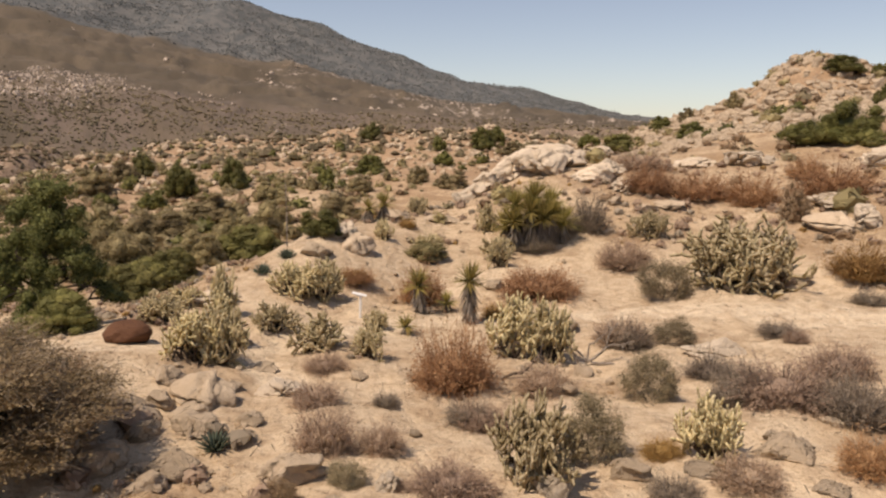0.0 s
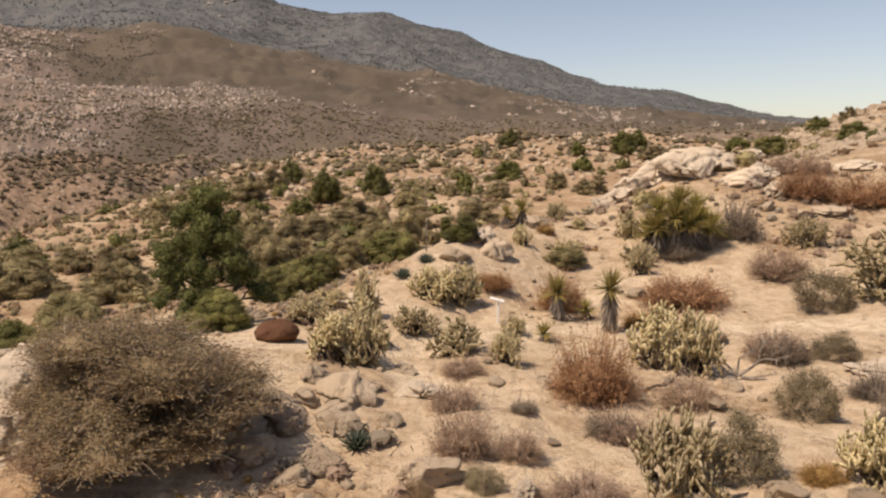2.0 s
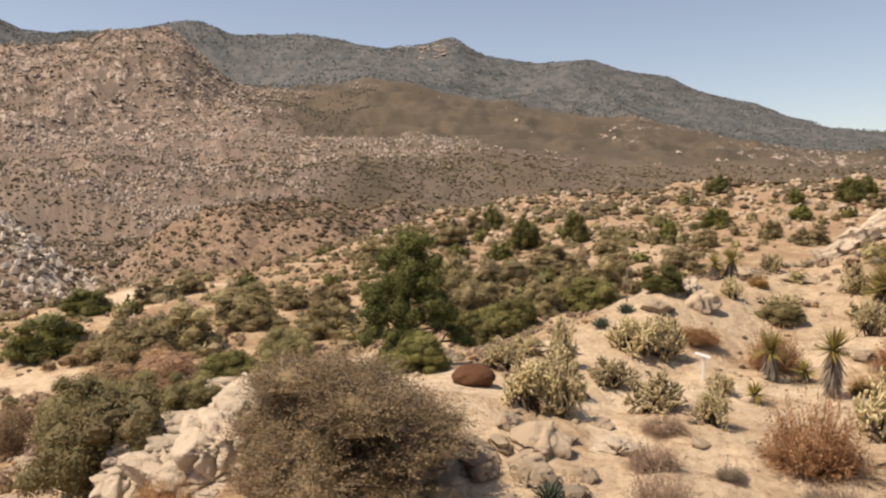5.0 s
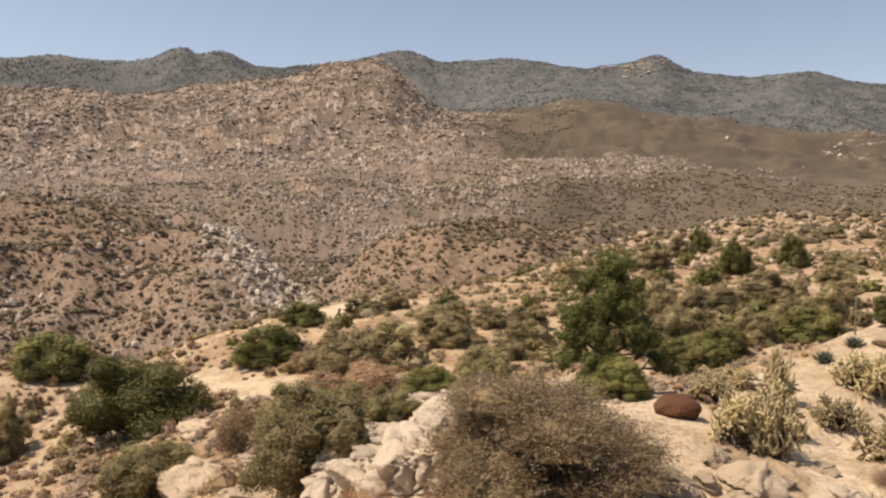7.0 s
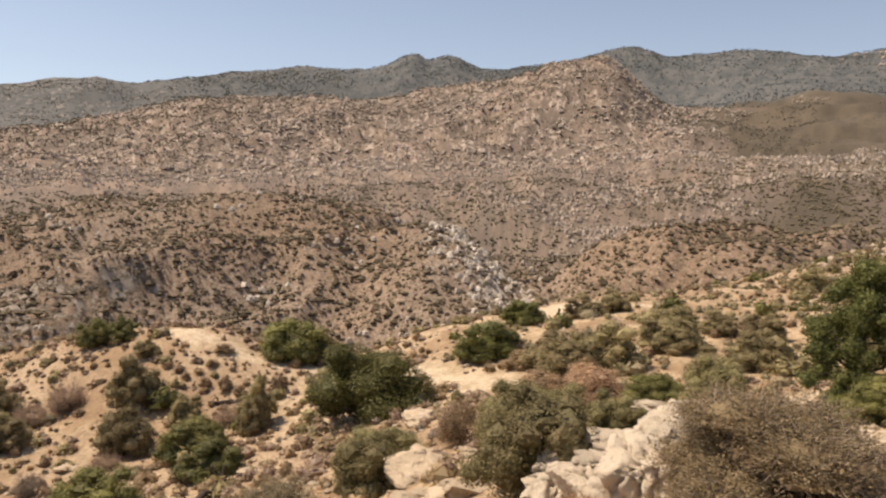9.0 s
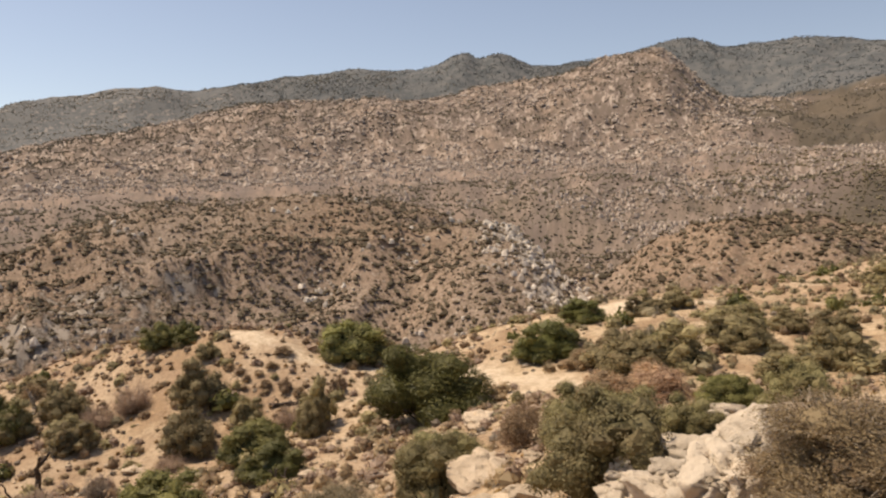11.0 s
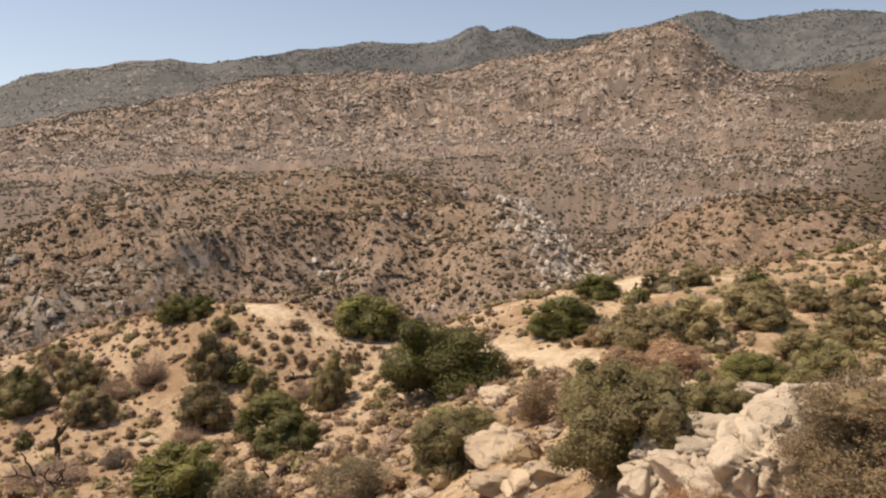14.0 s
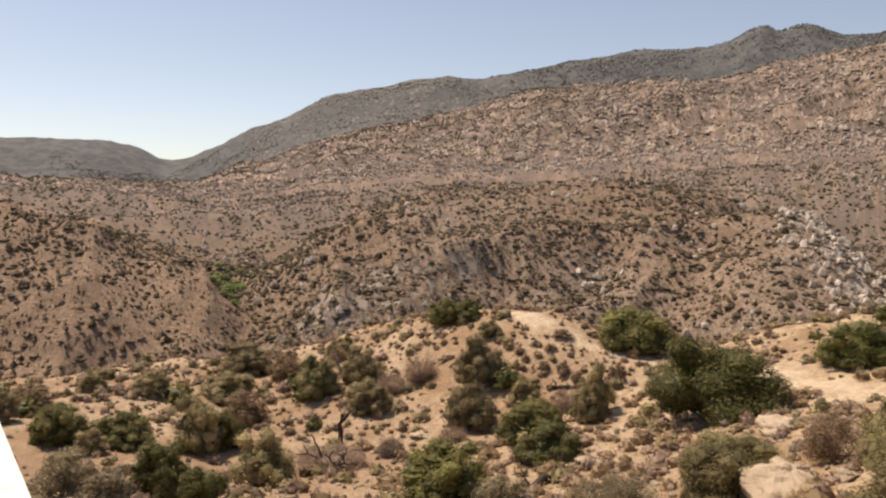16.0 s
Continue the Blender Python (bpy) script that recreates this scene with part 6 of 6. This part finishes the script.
scatter_scrub()
canyon_trees()
scatter_tufts()
scatter_stones("pebbles", "loose tan stones lying on the sandy slope", "granite", 9500, 8, 48, -33, 105, 0.03, 0.36, 5, power=3.2)
scatter_stones("rubble", "weathered granite rubble covering the rocky hill", "granite", 2600, 60, 104, -34, -12, 0.3, 1.8, 6, 2, keep_off=False, power=2.0)
scatter_stones("rubble", "pale granite blocks among the brush on the mound", "granite", 2400, 95, 165, -14, 30, 0.35, 1.9, 7, 1, keep_off=False)
scatter_stones("rubble", "scattered granite stones round the sandy knoll", "granite", 2200, 24, 105, 40, 112, 0.12, 0.9, 9)
far_brush()


def hill_grass():
    """Small dry tufts between the shrubs of the hills."""
    rng = np.random.RandomState(79)
    x, y, r, b = sector(rng, 30000, 185, 480, 26, 112)
    z = height(x, y)
    m = len(x)
    s = rng.uniform(0.25, 0.9, m)
    base = np.array([[1, 0, -0.1], [-0.5, 0.87, -0.1], [-0.5, -0.87, -0.1], [0, 0, 0.9]])
    v = base[None] * (1 + 0.3 * rng.normal(size=(m, 4, 3)).clip(-1.5, 1.5)) * s[:, None, None] + np.stack([x, y, z], 1)[:, None]
    f = np.array([[0, 1, 3], [1, 2, 3], [2, 0, 3]])[None] + np.arange(m)[:, None, None] * 4
    me = mesh_from("hill_grass", v.reshape(-1, 3), f.reshape(-1, 3), [M["hill_grass"]], False)
    tagged(new("hill_grass", me), "dry tan and brown tufts covering the slopes across the gorge", "dry grass", kind="stuff")


M["hill_grass"] = leaf_material("hill_grass", (0.14, 0.10, 0.06), (0.50, 0.39, 0.25), dry=(0.3, 0.2, 0.12), dryness=0.25)
hill_grass()


def strew(name, label, category, mat, x, y, wide, tall, rng, sides=5, jag=0.25, sink=0.12):
    """Many rough knobs on the ground in one mesh: a wide foot, a shoulder and a top."""
    ring = np.arange(sides) * 2 * math.pi / sides
    base = np.concatenate([np.stack([np.cos(ring), np.sin(ring), 0 * ring - sink], 1), np.stack([np.cos(ring + 0.5) * 0.6, np.sin(ring + 0.5) * 0.6, 0 * ring + 0.7], 1), [[0, 0, 1.0]]])
    tri = []
    for i in range(sides):
        j = (i + 1) % sides
        tri += [[i, j, sides + i], [j, sides + j, sides + i], [sides + i, sides + j, 2 * sides]]
    m, k = len(x), len(base)
    v = base[None] * (1 + jag * rng.normal(size=(m, k, 3)).clip(-1.5, 1.5)) * np.stack([wide * 0.5, wide * 0.5 * rng.uniform(0.6, 1.2, m), tall], 1)[:, None]
    t = rng.uniform(0, 2 * math.pi, (m, 1))
    v = np.stack([v[..., 0] * np.cos(t) - v[..., 1] * np.sin(t), v[..., 0] * np.sin(t) + v[..., 1] * np.cos(t), v[..., 2]], -1)
    v = v + np.stack([x, y, height(x, y)], 1)[:, None]
    f = np.array(tri)[None] + np.arange(m)[:, None, None] * k
    tagged(new(name, mesh_from(name, v.reshape(-1, 3), f.reshape(-1, 3), [M[mat]], False)), label, category, kind="stuff")


def best_of(want, rng, spread, n):
    return np.argsort(-(want + spread * rng.rand(len(want))))[:n]


def far_rocks():
    """Pale outcrops on the mountainsides, brush between them, and pines on the high ridges."""
    rng = np.random.RandomState(78)
    M["far_rock"] = island_material("mountain_rock", (0.31, 0.244, 0.19), (0.57, 0.465, 0.38))
    M["spur_rock"] = island_material("spur_rock", (0.42, 0.35, 0.28), (0.76, 0.67, 0.56))
    # brush tone raised to carry the haze over the mountain
    M["hazed_shrub"] = island_material("hazed_brush", (0.115, 0.098, 0.07), (0.23, 0.188, 0.13))
    # pale blue-grey: distance haze put into the base colour
    M["hazed_pine"] = island_material("hazed_ridge_pine", (0.110, 0.116, 0.112), (0.170, 0.168, 0.156))
    # the gorge: the white spur and the grey cliffs
    x, y, r, b = sector(rng, 22000, 185, 440, 26, 112)
    c = ground_cover(x, y, height(x, y))
    k = best_of(0.15 * (b > 74) * (b < 95) * (r < 310) + 1.6 * np.exp(-((b - spur_line(r)) / 2.4) ** 2) + 0.4 * fbm(x, y, 40, 4, 17) - 0.4 * c[:, 3], rng, 0.6, 2300)
    s = 0.4 + 2.4 * rng.rand(len(k)) ** 2.2
    strew("gorge_rock", "pale broken granite on the spur and cliffs of the gorge", "outcrops", "spur_rock", x[k], y[k], s * 1.3, s * 0.7, rng)
    # the wall of the gorge below the bench, and the field of boulders on the bench
    x, y, r, b = sector(rng, 60000, 430, 1280, -14, 112)
    wall = (r < 740) * (b > 28) * (b < 60)
    want = 0.9 * fbm(x, y, 60, 4, 17) - 0.6 * wall + 1.0 * np.exp(-((b - 29.5) / 6.0) ** 2) * (r > 730) * (r < 1260) + 0.3 * (b > 36) * (r > 800) - 1.2 * (b < 36) * (r < 730) - 0.9 * np.clip((24 - b) / 6, 0, 1)
    k = best_of(want, rng, 1.2, 19000)
    s = 0.8 + 3.4 * rng.rand(len(k)) ** 2.6
    strew("bench_rock", "pale granite blocks and cliffs above the gorge", "outcrops", "far_rock", x[k], y[k], s * 1.2, s * rng.uniform(0.45, 0.95, len(k)), rng)
    x, y, r, b = sector(rng, 40000, 430, 745, 26, 66)
    k = best_of(1.0 * fbm(x, y, 45, 4, 19) + 0.5 * np.exp(-((b - 42) / 4.5) ** 2) - 0.8 * np.clip((36 - b) / 6, 0, 1), rng, 1.6, 4600)
    s = 0.7 + 3.4 * rng.rand(len(k)) ** 2.4
    strew("bench_rock", "pale granite blocks on the dark brushy wall of the gorge", "outcrops", "far_rock", x[k], y[k], s * 1.1, s * rng.uniform(0.45, 0.85, len(k)), rng)
    # the rocky mountain
    x, y, r, b = sector(rng, 130000, 1000, 2500, -14, 112)
    c = ground_cover(x, y, height(x, y))
    shoulder = np.exp(-((b - 42.5) / 4.0) ** 2) * (r > 1300)
    want = 1.7 * fbm(x, y, 150, 5, 17) + 0.6 * shoulder + 0.5 * (b > 37) - 1.3 * np.clip((37 - b) / 4, 0, 1) * np.clip((b - 13) / 6, 0, 1) - 1.9 * (b < 18) - 0.5 * np.clip((b - 84) / 12, 0, 1)
    k = best_of(want, rng, 1.0, 42000)
    s = 1.5 + 8.5 * rng.rand(len(k)) ** 3.0
    strew("mountain_rock", "pale weathered granite outcrops on brushy mountainside", "outcrops", "far_rock", x[k], y[k], s * 1.25, s * rng.uniform(0.3, 0.62, len(k)), rng, 4, 0.32)
    x, y, r, b = sector(rng, 110000, 720, 2450, 24, 112)
    k = best_of(-0.8 * fbm(x, y, 150, 5, 17) - 1.2 * np.clip((37 - b) / 10, 0, 1), rng, 1.3, 62000)
    s = rng.uniform(1.8, 4.6, len(k)) * np.clip(r[k] / 1500, 0.6, 1.25)
    strew("mountain_brush", "grey-brown brush between the outcrops of the mountain", "brush", "hazed_shrub", x[k], y[k], s * 1.1, s * 0.55, rng, 3)
    x, y, r, b = sector(rng, 40000, 2400, 3450, 58, 106)
    k = best_of(0.6 * fbm(x, y, 120, 4, 23) + 0.5 * np.clip((b - 62) / 10, 0, 1), rng, 1.2, 14000)
    s = rng.uniform(2.5, 6.5, len(k))
    strew("mountain_brush", "brown brush and rock on the far ridge, lightened for haze", "brush", "hazed_shrub", x[k], y[k], s * 1.2, s * 0.5, rng, 3)
    # bare slabs that stand out
    for bear, dist, db, dr, n in ((25.3, 3230, 0.9, 90, 60), (77.6, 1750, 0.25, 25, 26), (52.5, 1760, 0.6, 30, 36)):
        t = np.radians(rng.normal(bear, db, n))
        q = rng.normal(dist, dr, n)
        s = rng.uniform(4, 13, n)
        strew("bare_slab", "bare pale granite slab on the mountainside", "outcrops", "far_rock", -np.sin(t) * q, np.cos(t) * q, s * 1.7, s * 0.5, rng)
    # pines, coloured paler and greyer as haze would make them
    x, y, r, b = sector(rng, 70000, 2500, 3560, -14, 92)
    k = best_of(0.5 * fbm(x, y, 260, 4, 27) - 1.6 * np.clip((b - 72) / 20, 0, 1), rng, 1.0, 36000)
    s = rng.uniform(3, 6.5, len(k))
    strew("pine_woods", "pine woods on the high ridges, tinted pale blue-grey for haze", "woods", "hazed_pine", x[k], y[k], s * 1.3, s * 0.6, rng, 3)


far_rocks()
